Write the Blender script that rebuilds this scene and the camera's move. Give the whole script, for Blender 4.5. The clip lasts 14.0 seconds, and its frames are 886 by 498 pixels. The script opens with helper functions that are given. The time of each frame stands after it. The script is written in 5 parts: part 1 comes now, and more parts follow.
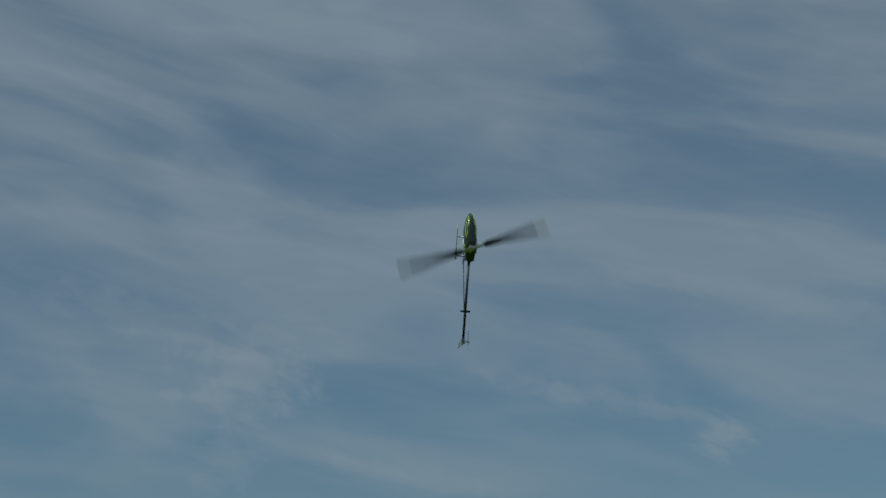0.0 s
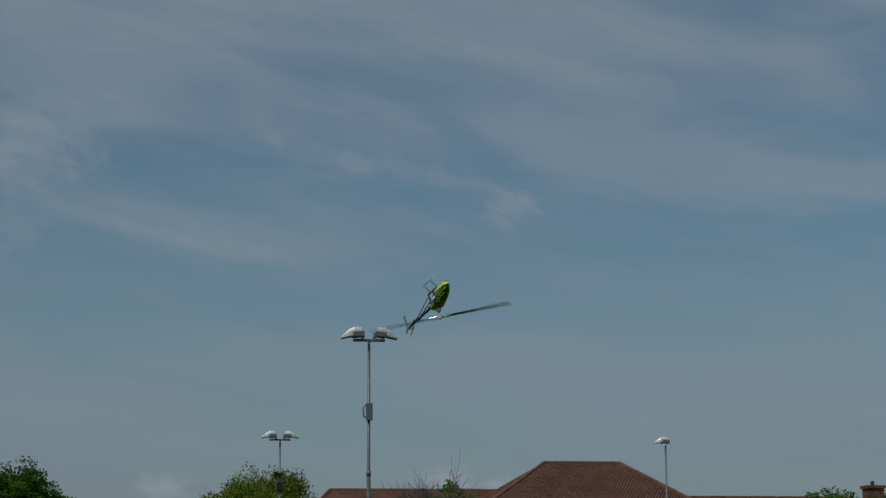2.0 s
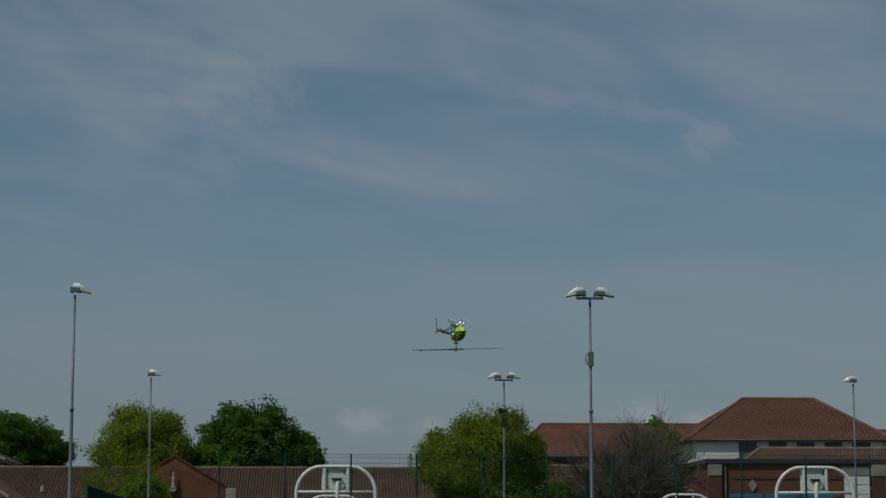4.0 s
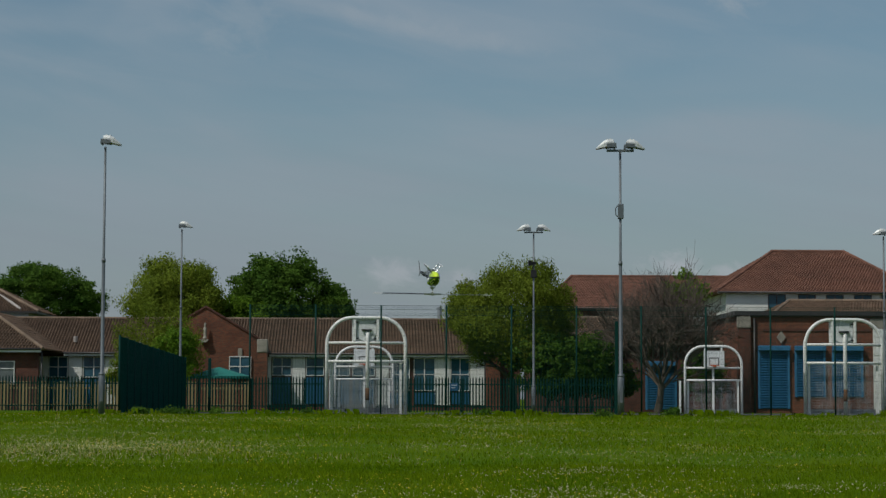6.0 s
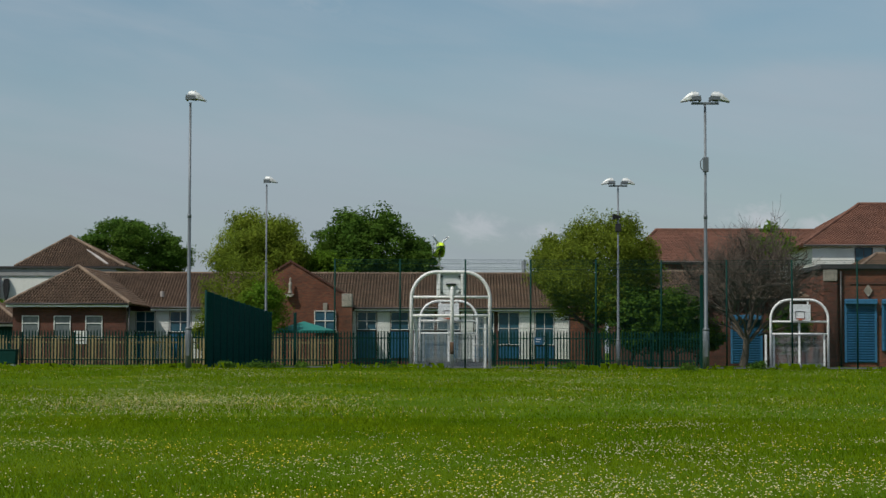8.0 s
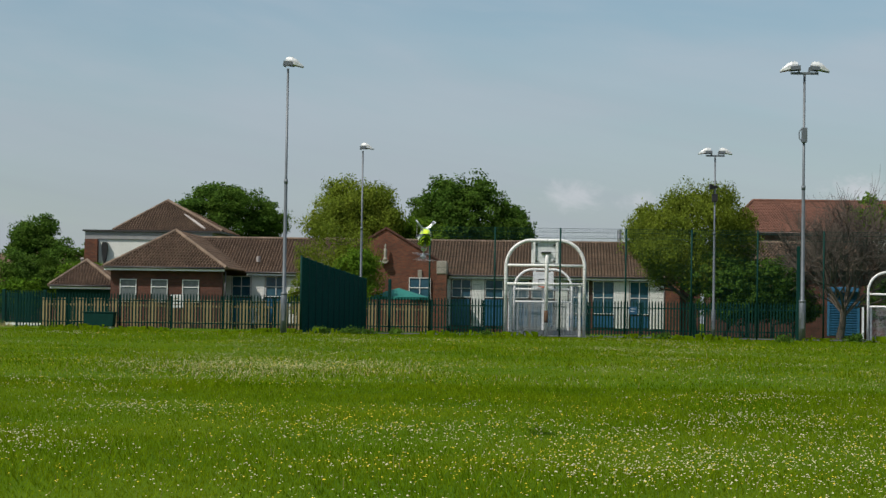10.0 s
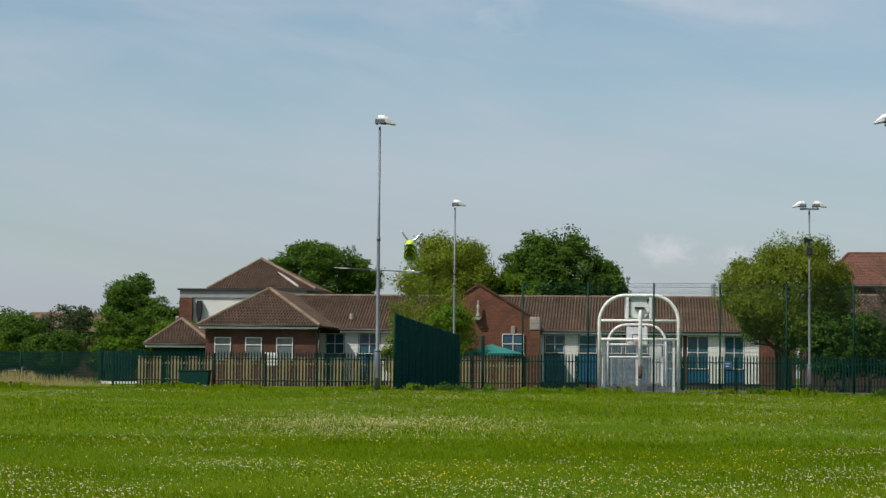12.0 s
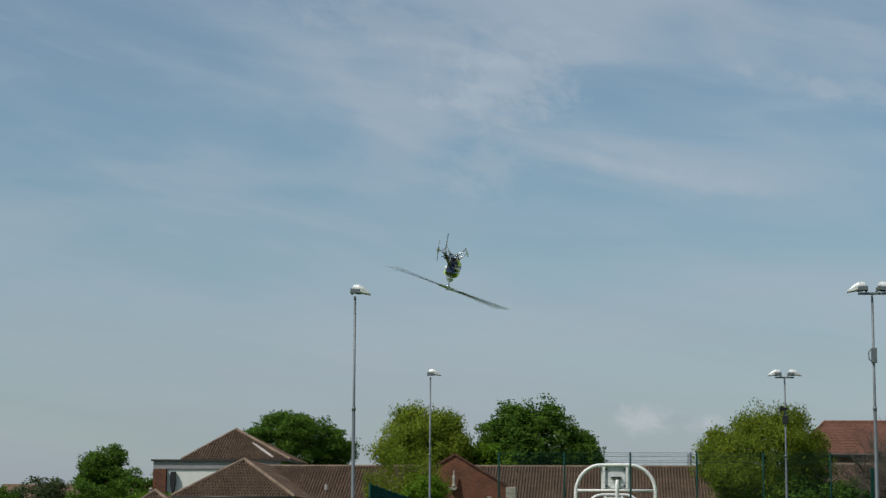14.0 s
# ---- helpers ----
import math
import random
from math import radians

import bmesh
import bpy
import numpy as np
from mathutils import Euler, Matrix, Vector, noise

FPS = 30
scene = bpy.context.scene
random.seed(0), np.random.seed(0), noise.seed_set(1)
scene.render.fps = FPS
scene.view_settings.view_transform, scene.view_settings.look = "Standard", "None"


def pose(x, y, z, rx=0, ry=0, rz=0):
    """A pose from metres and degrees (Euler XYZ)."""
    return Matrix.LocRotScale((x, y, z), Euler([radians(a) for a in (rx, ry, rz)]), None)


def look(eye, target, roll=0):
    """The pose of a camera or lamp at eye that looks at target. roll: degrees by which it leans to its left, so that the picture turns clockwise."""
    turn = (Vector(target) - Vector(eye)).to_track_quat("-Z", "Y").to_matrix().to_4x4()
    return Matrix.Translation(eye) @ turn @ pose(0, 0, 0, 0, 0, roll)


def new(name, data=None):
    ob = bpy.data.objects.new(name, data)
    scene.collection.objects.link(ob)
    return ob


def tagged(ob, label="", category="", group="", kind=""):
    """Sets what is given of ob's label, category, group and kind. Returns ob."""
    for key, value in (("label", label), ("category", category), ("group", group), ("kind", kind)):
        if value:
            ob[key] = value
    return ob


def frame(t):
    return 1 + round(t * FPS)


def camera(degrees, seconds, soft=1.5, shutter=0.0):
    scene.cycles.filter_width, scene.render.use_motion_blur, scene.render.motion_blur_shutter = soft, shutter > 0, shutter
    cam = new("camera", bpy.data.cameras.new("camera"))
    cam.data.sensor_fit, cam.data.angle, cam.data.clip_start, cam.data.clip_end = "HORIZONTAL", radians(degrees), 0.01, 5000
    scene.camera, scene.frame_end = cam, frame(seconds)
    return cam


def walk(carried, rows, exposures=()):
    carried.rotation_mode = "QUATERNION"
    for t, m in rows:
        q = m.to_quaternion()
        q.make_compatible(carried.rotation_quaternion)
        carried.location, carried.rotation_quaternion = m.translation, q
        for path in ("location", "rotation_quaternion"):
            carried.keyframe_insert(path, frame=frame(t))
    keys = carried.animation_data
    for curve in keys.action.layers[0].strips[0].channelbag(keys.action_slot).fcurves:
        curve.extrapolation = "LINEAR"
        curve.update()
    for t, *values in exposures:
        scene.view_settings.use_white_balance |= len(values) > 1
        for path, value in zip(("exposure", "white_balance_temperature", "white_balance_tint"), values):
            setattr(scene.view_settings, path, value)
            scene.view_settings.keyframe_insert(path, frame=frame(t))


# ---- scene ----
# A model helicopter flies upside down over a school playing field.


def cam_pose(x, y, z, yaw, pitch, roll):
    """yaw clockwise from +y, pitch upwards, roll to the left, in degrees."""
    return pose(x, y, z, 90 + pitch, 0, -yaw) @ pose(0, 0, 0, 0, 0, roll)


cam = camera(24.61, 14.0, soft=1.4, shutter=0.2)
PATH = [
    (0.0, 3.01, 19.95, 1.67, 2.503, 16.728, 0.419),
    (0.2, 3.01, 19.95, 1.67, 3.980, 16.900, 0.422),
    (0.3, 3.01, 19.95, 1.67, 4.150, 16.760, 0.419),
    (0.5, 3.01, 19.95, 1.67, 4.216, 16.790, 0.389),
    (0.7, 3.01, 19.95, 1.67, 4.270, 17.000, 0.334),
    (0.8, 3.01, 19.95, 1.67, 5.100, 16.100, 0.293),
    (1.0, 3.01, 19.95, 1.67, 6.089, 14.355, 0.150),
    (1.2, 3.01, 19.95, 1.67, 7.856, 13.583, -0.070),
    (1.3, 3.01, 19.95, 1.67, 8.610, 13.106, -0.165),
    (1.5, 3.01, 19.95, 1.67, 9.185, 11.940, -0.228),
    (1.7, 2.90, 18.14, 1.55, 8.636, 10.635, -0.203),
    (1.8, 2.73, 16.12, 1.43, 8.471, 10.310, -0.207),
    (2.0, 2.07, 10.72, 1.10, 8.595, 10.224, -0.214),
    (2.2, 1.02, 4.79, 0.76, 8.981, 9.496, -0.255),
    (2.3, 0.51, 2.34, 0.63, 9.046, 9.112, -0.297),
    (2.5, 0.00, 0.00, 0.50, 8.766, 8.590, -0.375),
    (2.7, 0.00, 0.00, 0.50, 8.041, 8.668, -0.248),
    (2.8, 0.00, 0.00, 0.50, 7.474, 8.731, -0.110),
    (3.0, 0.00, 0.00, 0.50, 6.357, 8.933, 0.107),
    (3.2, 0.00, 0.00, 0.50, 5.363, 9.221, 0.091),
    (5.3, 0.00, 0.00, 0.50, 2.053, 5.499, 0.134),
    (5.5, 0.00, 0.00, 0.50, 1.980, 5.120, 0.133),
    (5.7, 0.00, 0.00, 0.50, 2.079, 4.749, 0.171),
    (5.8, 0.00, 0.00, 0.50, 2.121, 4.578, 0.195),
    (6.0, 0.00, 0.00, 0.50, 2.154, 4.211, 0.186),
    (6.2, 0.00, 0.00, 0.50, 2.165, 3.856, -0.004),
    (6.3, 0.00, 0.00, 0.50, 2.160, 3.590, -0.132),
    (6.5, 0.00, 0.00, 0.50, 2.170, 2.974, -0.274),
    (6.7, 0.00, 0.00, 0.50, 2.123, 2.458, -0.234),
    (6.8, 0.00, 0.00, 0.50, 2.132, 2.383, -0.195),
    (7.0, 0.00, 0.00, 0.50, 2.155, 2.569, -0.091),
    (7.2, 0.00, 0.00, 0.50, 1.618, 2.948, -0.010),
    (7.3, 0.00, 0.00, 0.50, 1.362, 3.081, 0.012),
    (7.5, 0.00, 0.00, 0.50, 1.016, 3.017, 0.037),
    (7.7, 0.00, 0.00, 0.50, 0.583, 3.015, 0.055),
    (7.8, 0.00, 0.00, 0.50, 0.340, 2.986, 0.070),
    (8.0, 0.00, 0.00, 0.50, -0.218, 2.913, 0.131),
    (8.2, 0.00, 0.00, 0.50, -0.664, 2.907, 0.244),
    (10.3, 0.00, 0.00, 0.50, -3.089, 1.882, 0.896),
    (10.5, 0.00, 0.00, 0.50, -3.189, 1.859, 0.885),
    (10.7, 0.00, 0.00, 0.50, -3.305, 1.823, 0.891),
    (10.8, 0.00, 0.00, 0.50, -3.517, 1.719, 0.888),
    (11.0, 0.00, 0.00, 0.50, -4.252, 1.480, 0.830),
    (11.2, 0.00, 0.00, 0.50, -4.886, 1.572, 0.694),
    (11.3, 0.00, 0.00, 0.50, -5.217, 1.832, 0.629),
    (11.5, 0.00, 0.00, 0.50, -5.652, 2.580, 0.576),
    (11.7, 0.00, 0.00, 0.50, -5.481, 2.997, 0.568),
    (11.8, 0.00, 0.00, 0.50, -5.443, 3.182, 0.551),
    (12.0, 0.00, 0.00, 0.50, -5.529, 3.536, 0.534),
    (12.2, 0.00, 0.00, 0.50, -5.887, 3.745, 0.486),
    (12.3, 0.00, 0.00, 0.50, -6.017, 3.914, 0.438),
    (12.5, 0.00, 0.00, 0.50, -6.072, 4.461, 0.369),
    (12.7, 0.00, 0.00, 0.50, -6.214, 5.247, 0.399),
    (12.8, 0.00, 0.00, 0.50, -6.277, 5.647, 0.437),
    (13.0, 0.00, 0.00, 0.50, -6.392, 6.338, 0.504),
    (13.2, 0.00, 0.00, 0.50, -6.023, 6.866, 0.497),
    (13.3, 0.00, 0.00, 0.50, -5.826, 7.111, 0.470),
    (13.5, 0.00, 0.00, 0.50, -5.564, 7.592, 0.400),
    (13.7, 0.00, 0.00, 0.50, -5.230, 8.103, 0.350),
    (13.8, 0.00, 0.00, 0.50, -5.097, 8.244, 0.334),
    (14.0, 0.00, 0.00, 0.50, -4.862, 8.319, 0.308),
]
EXPOSURES = [(0.0, -0.8, 5880, 0), (1.5, -0.84, 5900, 2), (2.2, -0.88, 6000, 4), (2.5, -1.0, 6020, 4), (3.2, -0.98, 6050, 5), (5.3, -0.66, 6250, 7), (6.0, -0.47, 6300, 7), (6.5, -0.2, 6350, 8), (7.0, 0.04, 6400, 8), (7.3, 0.05, 6400, 8), (7.5, 0.02, 6400, 8), (8.2, -0.05, 6400, 8),
             (10.3, 0.24, 6550, 10), (12.0, 0.34, 6600, 11), (13.0, 0.35, 6600, 11), (13.5, 0.27, 6600, 10), (14.0, 0.03, 6400, 8)]
walk(cam, [(t, cam_pose(*r)) for t, *r in PATH], EXPOSURES)

# ---- world, sun ----
SUN_AZ, SUN_EL = 230.0, 51.0      # compass: clockwise from +y
SKY_STRENGTH = 0.086


def world_sky():
    w = bpy.data.worlds.new("sky")
    scene.world = w
    w.use_nodes = True
    nt = w.node_tree
    nt.nodes.clear()
    N = lambda kind: nt.nodes.new(kind)
    L = nt.links.new
    out, bg = N("ShaderNodeOutputWorld"), N("ShaderNodeBackground")
    sky = N("ShaderNodeTexSky")
    sky.sky_type, sky.sun_disc = "NISHITA", False
    sky.sun_elevation, sky.sun_rotation = radians(SUN_EL), radians(SUN_AZ)
    sky.air_density, sky.dust_density, sky.ozone_density = 1.0, 0.8, 1.0
    co = N("ShaderNodeTexCoord")
    sep = N("ShaderNodeSeparateXYZ")
    L(co.outputs["Generated"], sep.inputs[0])

    def mth(op, a, b=None, c=None):
        n = N("ShaderNodeMath")
        n.operation = op
        for i, val in enumerate((a, b, c)):
            if val is None:
                continue
            if isinstance(val, (int, float)):
                n.inputs[i].default_value = val
            else:
                L(val, n.inputs[i])
        return n.outputs[0]

    az = mth("ARCTAN2", sep.outputs[0], sep.outputs[1])      # radians clockwise from +y
    el = mth("ARCSINE", sep.outputs[2])
    tilt = mth("ADD", el, mth("MULTIPLY", az, 0.17))         # the streaks lean down to the east

    def noise_at(sx, sy, detail, rough, dist, seed):
        comb = N("ShaderNodeCombineXYZ")
        L(mth("MULTIPLY", az, sx), comb.inputs[0])
        L(mth("MULTIPLY", tilt, sy), comb.inputs[1])
        comb.inputs[2].default_value = seed
        n = N("ShaderNodeTexNoise")
        n.inputs["Scale"].default_value = 1.0
        n.inputs["Detail"].default_value = detail
        n.inputs["Roughness"].default_value = rough
        n.inputs["Distortion"].default_value = dist
        L(comb.outputs[0], n.inputs["Vector"])
        return n.outputs["Fac"]

    def smooth(x, lo, hi):
        n = N("ShaderNodeMapRange")
        n.interpolation_type = "SMOOTHSTEP"
        n.inputs["From Min"].default_value, n.inputs["From Max"].default_value = lo, hi
        L(x, n.inputs["Value"])
        return n.outputs["Result"]

    broad = smooth(noise_at(4.5, 16.0, 3.0, 0.5, 0.6, 3.1), 0.36, 0.66)
    fine = smooth(noise_at(13.0, 55.0, 5.0, 0.6, 0.8, 8.7), 0.38, 0.72)
    cover = mth("ADD", mth("MULTIPLY", broad, 0.46), mth("ADD", mth("MULTIPLY", fine, 0.12), 0.02))
    cover = mth("ADD", cover, mth("MULTIPLY", smooth(el, radians(7.0), radians(22.0)), 0.2))
    # named clouds: azimuth, elevation, half width, half height, weight
    edge = noise_at(55.0, 85.0, 5.0, 0.65, 0.4, 1.3)
    puffs = None
    for a, e, ra, re, wt in CLOUDS:
        da = mth("DIVIDE", mth("SUBTRACT", az, radians(a)), radians(ra))
        de = mth("DIVIDE", mth("ADD", mth("SUBTRACT", el, radians(e)), mth("MULTIPLY", mth("SUBTRACT", az, radians(a)), 0.2 if ra > 2.5 else 0.0)), radians(re))
        r = mth("SQRT", mth("ADD", mth("MULTIPLY", da, da), mth("MULTIPLY", de, de)))
        r = mth("ADD", r, mth("MULTIPLY", mth("SUBTRACT", edge, 0.5), 2.6))
        one = mth("MULTIPLY", mth("SUBTRACT", 1.0, smooth(r, 0.1, 1.15)), wt)
        puffs = one if puffs is None else mth("MAXIMUM", puffs, one)
    haze = mth("MULTIPLY", mth("SUBTRACT", 1.0, smooth(el, radians(-3.0), radians(13.0))), 0.8)
    haze = mth("MULTIPLY", haze, mth("ADD", mth("MULTIPLY", noise_at(3.0, 60.0, 3.0, 0.5, 0.5, 5.5), 0.8), 0.6))
    cover = mth("MINIMUM", cover, 0.88)
    tint = N("ShaderNodeMix")
    tint.data_type, tint.blend_type = "RGBA", "MULTIPLY"
    tint.inputs["Factor"].default_value = 1.0
    L(sky.outputs["Color"], tint.inputs["A"])
    tint.inputs["B"].default_value = (0.91, 1.005, 0.965, 1)
    colour = tint.outputs["Result"]
    for factor, tone in ((cover, CLOUD_COLOUR), (haze, HAZE_COLOUR), (puffs, PUFF_COLOUR)):
        mix = N("ShaderNodeMix")
        mix.data_type = "RGBA"
        L(factor, mix.inputs["Factor"])
        L(colour, mix.inputs["A"])
        mix.inputs["B"].default_value = tone
        colour = mix.outputs["Result"]
    L(colour, bg.inputs["Color"])
    bg.inputs["Strength"].default_value = SKY_STRENGTH
    L(bg.outputs[0], out.inputs["Surface"])


CLOUDS = [(10.4, 11.4, 1.1, 0.75, 0.42), (-3.4, 12.9, 2.4, 1.2, 0.36), (0.8, 3.55, 0.75, 0.5, 0.7), (2.6, 3.45, 0.6, 0.35, 0.6),
          (8.6, 3.7, 0.85, 0.55, 0.8), (10.2, 3.5, 0.7, 0.4, 0.7), (-3.6, 10.6, 1.6, 0.9, 0.2), (-3.0, 13.4, 1.3, 0.6, 0.25),
          (1.5, 10.4, 4.0, 0.35, 0.16), (7.8, 12.4, 4.6, 0.45, 0.24), (-6.0, 14.6, 5.0, 0.7, 0.2), (12.0, 15.2, 4.5, 0.6, 0.16)]
CLOUD_COLOUR = (4.85, 5.45, 6.15, 1)
HAZE_COLOUR = (3.4, 3.72, 4.4, 1)
PUFF_COLOUR = (5.7, 6.0, 6.4, 1)
world_sky()

sun = new("sun", bpy.data.lights.new("sun", "SUN"))
sun.data.energy, sun.data.angle, sun.data.color = 3.3, radians(0.6), (1.0, 0.95, 0.86)
_az, _el = radians(SUN_AZ), radians(SUN_EL)
SUN_DIR = Vector((math.sin(_az) * math.cos(_el), math.cos(_az) * math.cos(_el), math.sin(_el)))
sun.matrix_basis = look(SUN_DIR * 200, (0, 0, 0))


# ---- materials ----
def material(name, base, second=None, rough=0.7, metal=0.0, scale=6.0, fine=60.0, bump=0.15, dist=0.01, island=0.0, obj=0.0, stretch=(1, 1, 1), spec=0.5, coat=0.0):
    """base and second colours mixed by a coarse noise, grain by a fine one, with relief; island and obj: spread of value by piece."""
    m = bpy.data.materials.new(name)
    m.use_nodes = True
    nt = m.node_tree
    b = nt.nodes["Principled BSDF"]
    second = second or tuple(c * 0.7 for c in base)
    co = nt.nodes.new("ShaderNodeTexCoord")
    mp = nt.nodes.new("ShaderNodeMapping")
    mp.inputs["Scale"].default_value = stretch
    nt.links.new(co.outputs["Object"], mp.inputs["Vector"])
    n1, n2 = nt.nodes.new("ShaderNodeTexNoise"), nt.nodes.new("ShaderNodeTexNoise")
    for n, s, d in ((n1, scale, 4.0), (n2, fine, 6.0)):
        n.inputs["Scale"].default_value, n.inputs["Detail"].default_value = s, d
        nt.links.new(mp.outputs[0], n.inputs["Vector"])
    rmp = nt.nodes.new("ShaderNodeMapRange")
    rmp.inputs["From Min"].default_value, rmp.inputs["From Max"].default_value = 0.32, 0.68
    nt.links.new(n1.outputs["Fac"], rmp.inputs["Value"])
    mx = nt.nodes.new("ShaderNodeMix")
    mx.data_type = "RGBA"
    nt.links.new(rmp.outputs[0], mx.inputs["Factor"])
    mx.inputs["A"].default_value, mx.inputs["B"].default_value = (*base, 1), (*second, 1)
    hsv = nt.nodes.new("ShaderNodeHueSaturation")
    nt.links.new(mx.outputs["Result"], hsv.inputs["Color"])
    val = nt.nodes.new("ShaderNodeMapRange")
    val.inputs["From Min"].default_value, val.inputs["From Max"].default_value = 0.25, 0.75
    val.inputs["To Min"].default_value, val.inputs["To Max"].default_value = 0.82, 1.18
    nt.links.new(n2.outputs["Fac"], val.inputs["Value"])
    v = val.outputs[0]
    for amount, node, socket in ((island, "ShaderNodeNewGeometry", "Random Per Island"), (obj, "ShaderNodeObjectInfo", "Random")):
        if amount:
            g = nt.nodes.new(node)
            r = nt.nodes.new("ShaderNodeMapRange")
            r.inputs["To Min"].default_value, r.inputs["To Max"].default_value = 1 - amount, 1 + amount
            nt.links.new(g.outputs[socket], r.inputs["Value"])
            mu = nt.nodes.new("ShaderNodeMath")
            mu.operation = "MULTIPLY"
            nt.links.new(v, mu.inputs[0])
            nt.links.new(r.outputs[0], mu.inputs[1])
            v = mu.outputs[0]
    nt.links.new(v, hsv.inputs["Value"])
    nt.links.new(hsv.outputs[0], b.inputs["Base Color"])
    b.inputs["Roughness"].default_value, b.inputs["Metallic"].default_value = rough, metal
    b.inputs["Specular IOR Level"].default_value = spec
    b.inputs["Coat Weight"].default_value = coat
    if bump:
        bp = nt.nodes.new("ShaderNodeBump")
        bp.inputs["Strength"].default_value, bp.inputs["Distance"].default_value = bump, dist
        nt.links.new(n2.outputs["Fac"], bp.inputs["Height"])
        nt.links.new(bp.outputs[0], b.inputs["Normal"])
    return m


def leaf_material(name, base, second, glow=0.35, island=0.4, spec=0.12):
    """Leaves: diffuse with light coming through, each leaf a little different."""
    m = material(name, base, second, rough=0.75, scale=0.5, fine=9.0, bump=0, island=island, spec=spec)
    nt = m.node_tree
    b, out = nt.nodes["Principled BSDF"], nt.nodes["Material Output"]
    tr = nt.nodes.new("ShaderNodeBsdfTranslucent")
    nt.links.new(b.inputs["Base Color"].links[0].from_socket, tr.inputs["Color"])
    ms = nt.nodes.new("ShaderNodeMixShader")
    ms.inputs[0].default_value = glow
    nt.links.new(b.outputs[0], ms.inputs[1])
    nt.links.new(tr.outputs[0], ms.inputs[2])
    nt.links.new(ms.outputs[0], out.inputs["Surface"])
    return m


def brick_material(name, c1, c2, mortar):
    m = material(name, c1, c2, rough=0.85, scale=0.8, fine=30, bump=0)
    nt = m.node_tree
    b = nt.nodes["Principled BSDF"]
    co = nt.nodes.new("ShaderNodeTexCoord")
    sp = nt.nodes.new("ShaderNodeSeparateXYZ")
    nt.links.new(co.outputs["Object"], sp.inputs[0])
    ad = nt.nodes.new("ShaderNodeMath")
    nt.links.new(sp.outputs[0], ad.inputs[0])
    nt.links.new(sp.outputs[1], ad.inputs[1])
    cb = nt.nodes.new("ShaderNodeCombineXYZ")
    nt.links.new(ad.outputs[0], cb.inputs[0])
    nt.links.new(sp.outputs[2], cb.inputs[1])
    br = nt.nodes.new("ShaderNodeTexBrick")
    br.inputs["Scale"].default_value = 1.0
    br.inputs["Brick Width"].default_value, br.inputs["Row Height"].default_value = 0.225, 0.075
    br.inputs["Mortar Size"].default_value = 0.008
    val = [n for n in nt.nodes if n.type == "MAP_RANGE"][1]
    coarse = [n for n in nt.nodes if n.type == "TEX_NOISE"][0]
    val.inputs["To Min"].default_value, val.inputs["To Max"].default_value = 0.55, 1.25
    nt.links.new(coarse.outputs["Fac"], val.inputs["Value"])
    br.inputs["Color1"].default_value, br.inputs["Color2"].default_value, br.inputs["Mortar"].default_value = (*c1, 1), (*c2, 1), (*mortar, 1)
    nt.links.new(cb.outputs[0], br.inputs["Vector"])
    hs = [n for n in nt.nodes if n.type == "HUE_SAT"][0]
    nt.links.new(br.outputs["Color"], hs.inputs["Color"])
    bp = nt.nodes.new("ShaderNodeBump")
    bp.inputs["Strength"].default_value, bp.inputs["Distance"].default_value = 0.5, 0.01
    bp.invert = True
    nt.links.new(br.outputs["Fac"], bp.inputs["Height"])
    nt.links.new(bp.outputs[0], b.inputs["Normal"])
    return m


def glass_material(name, base=(0.02, 0.03, 0.04)):
    return material(name, base, tuple(c * 1.5 for c in base), rough=0.08, scale=1.5, fine=4, bump=0.02, spec=0.6)


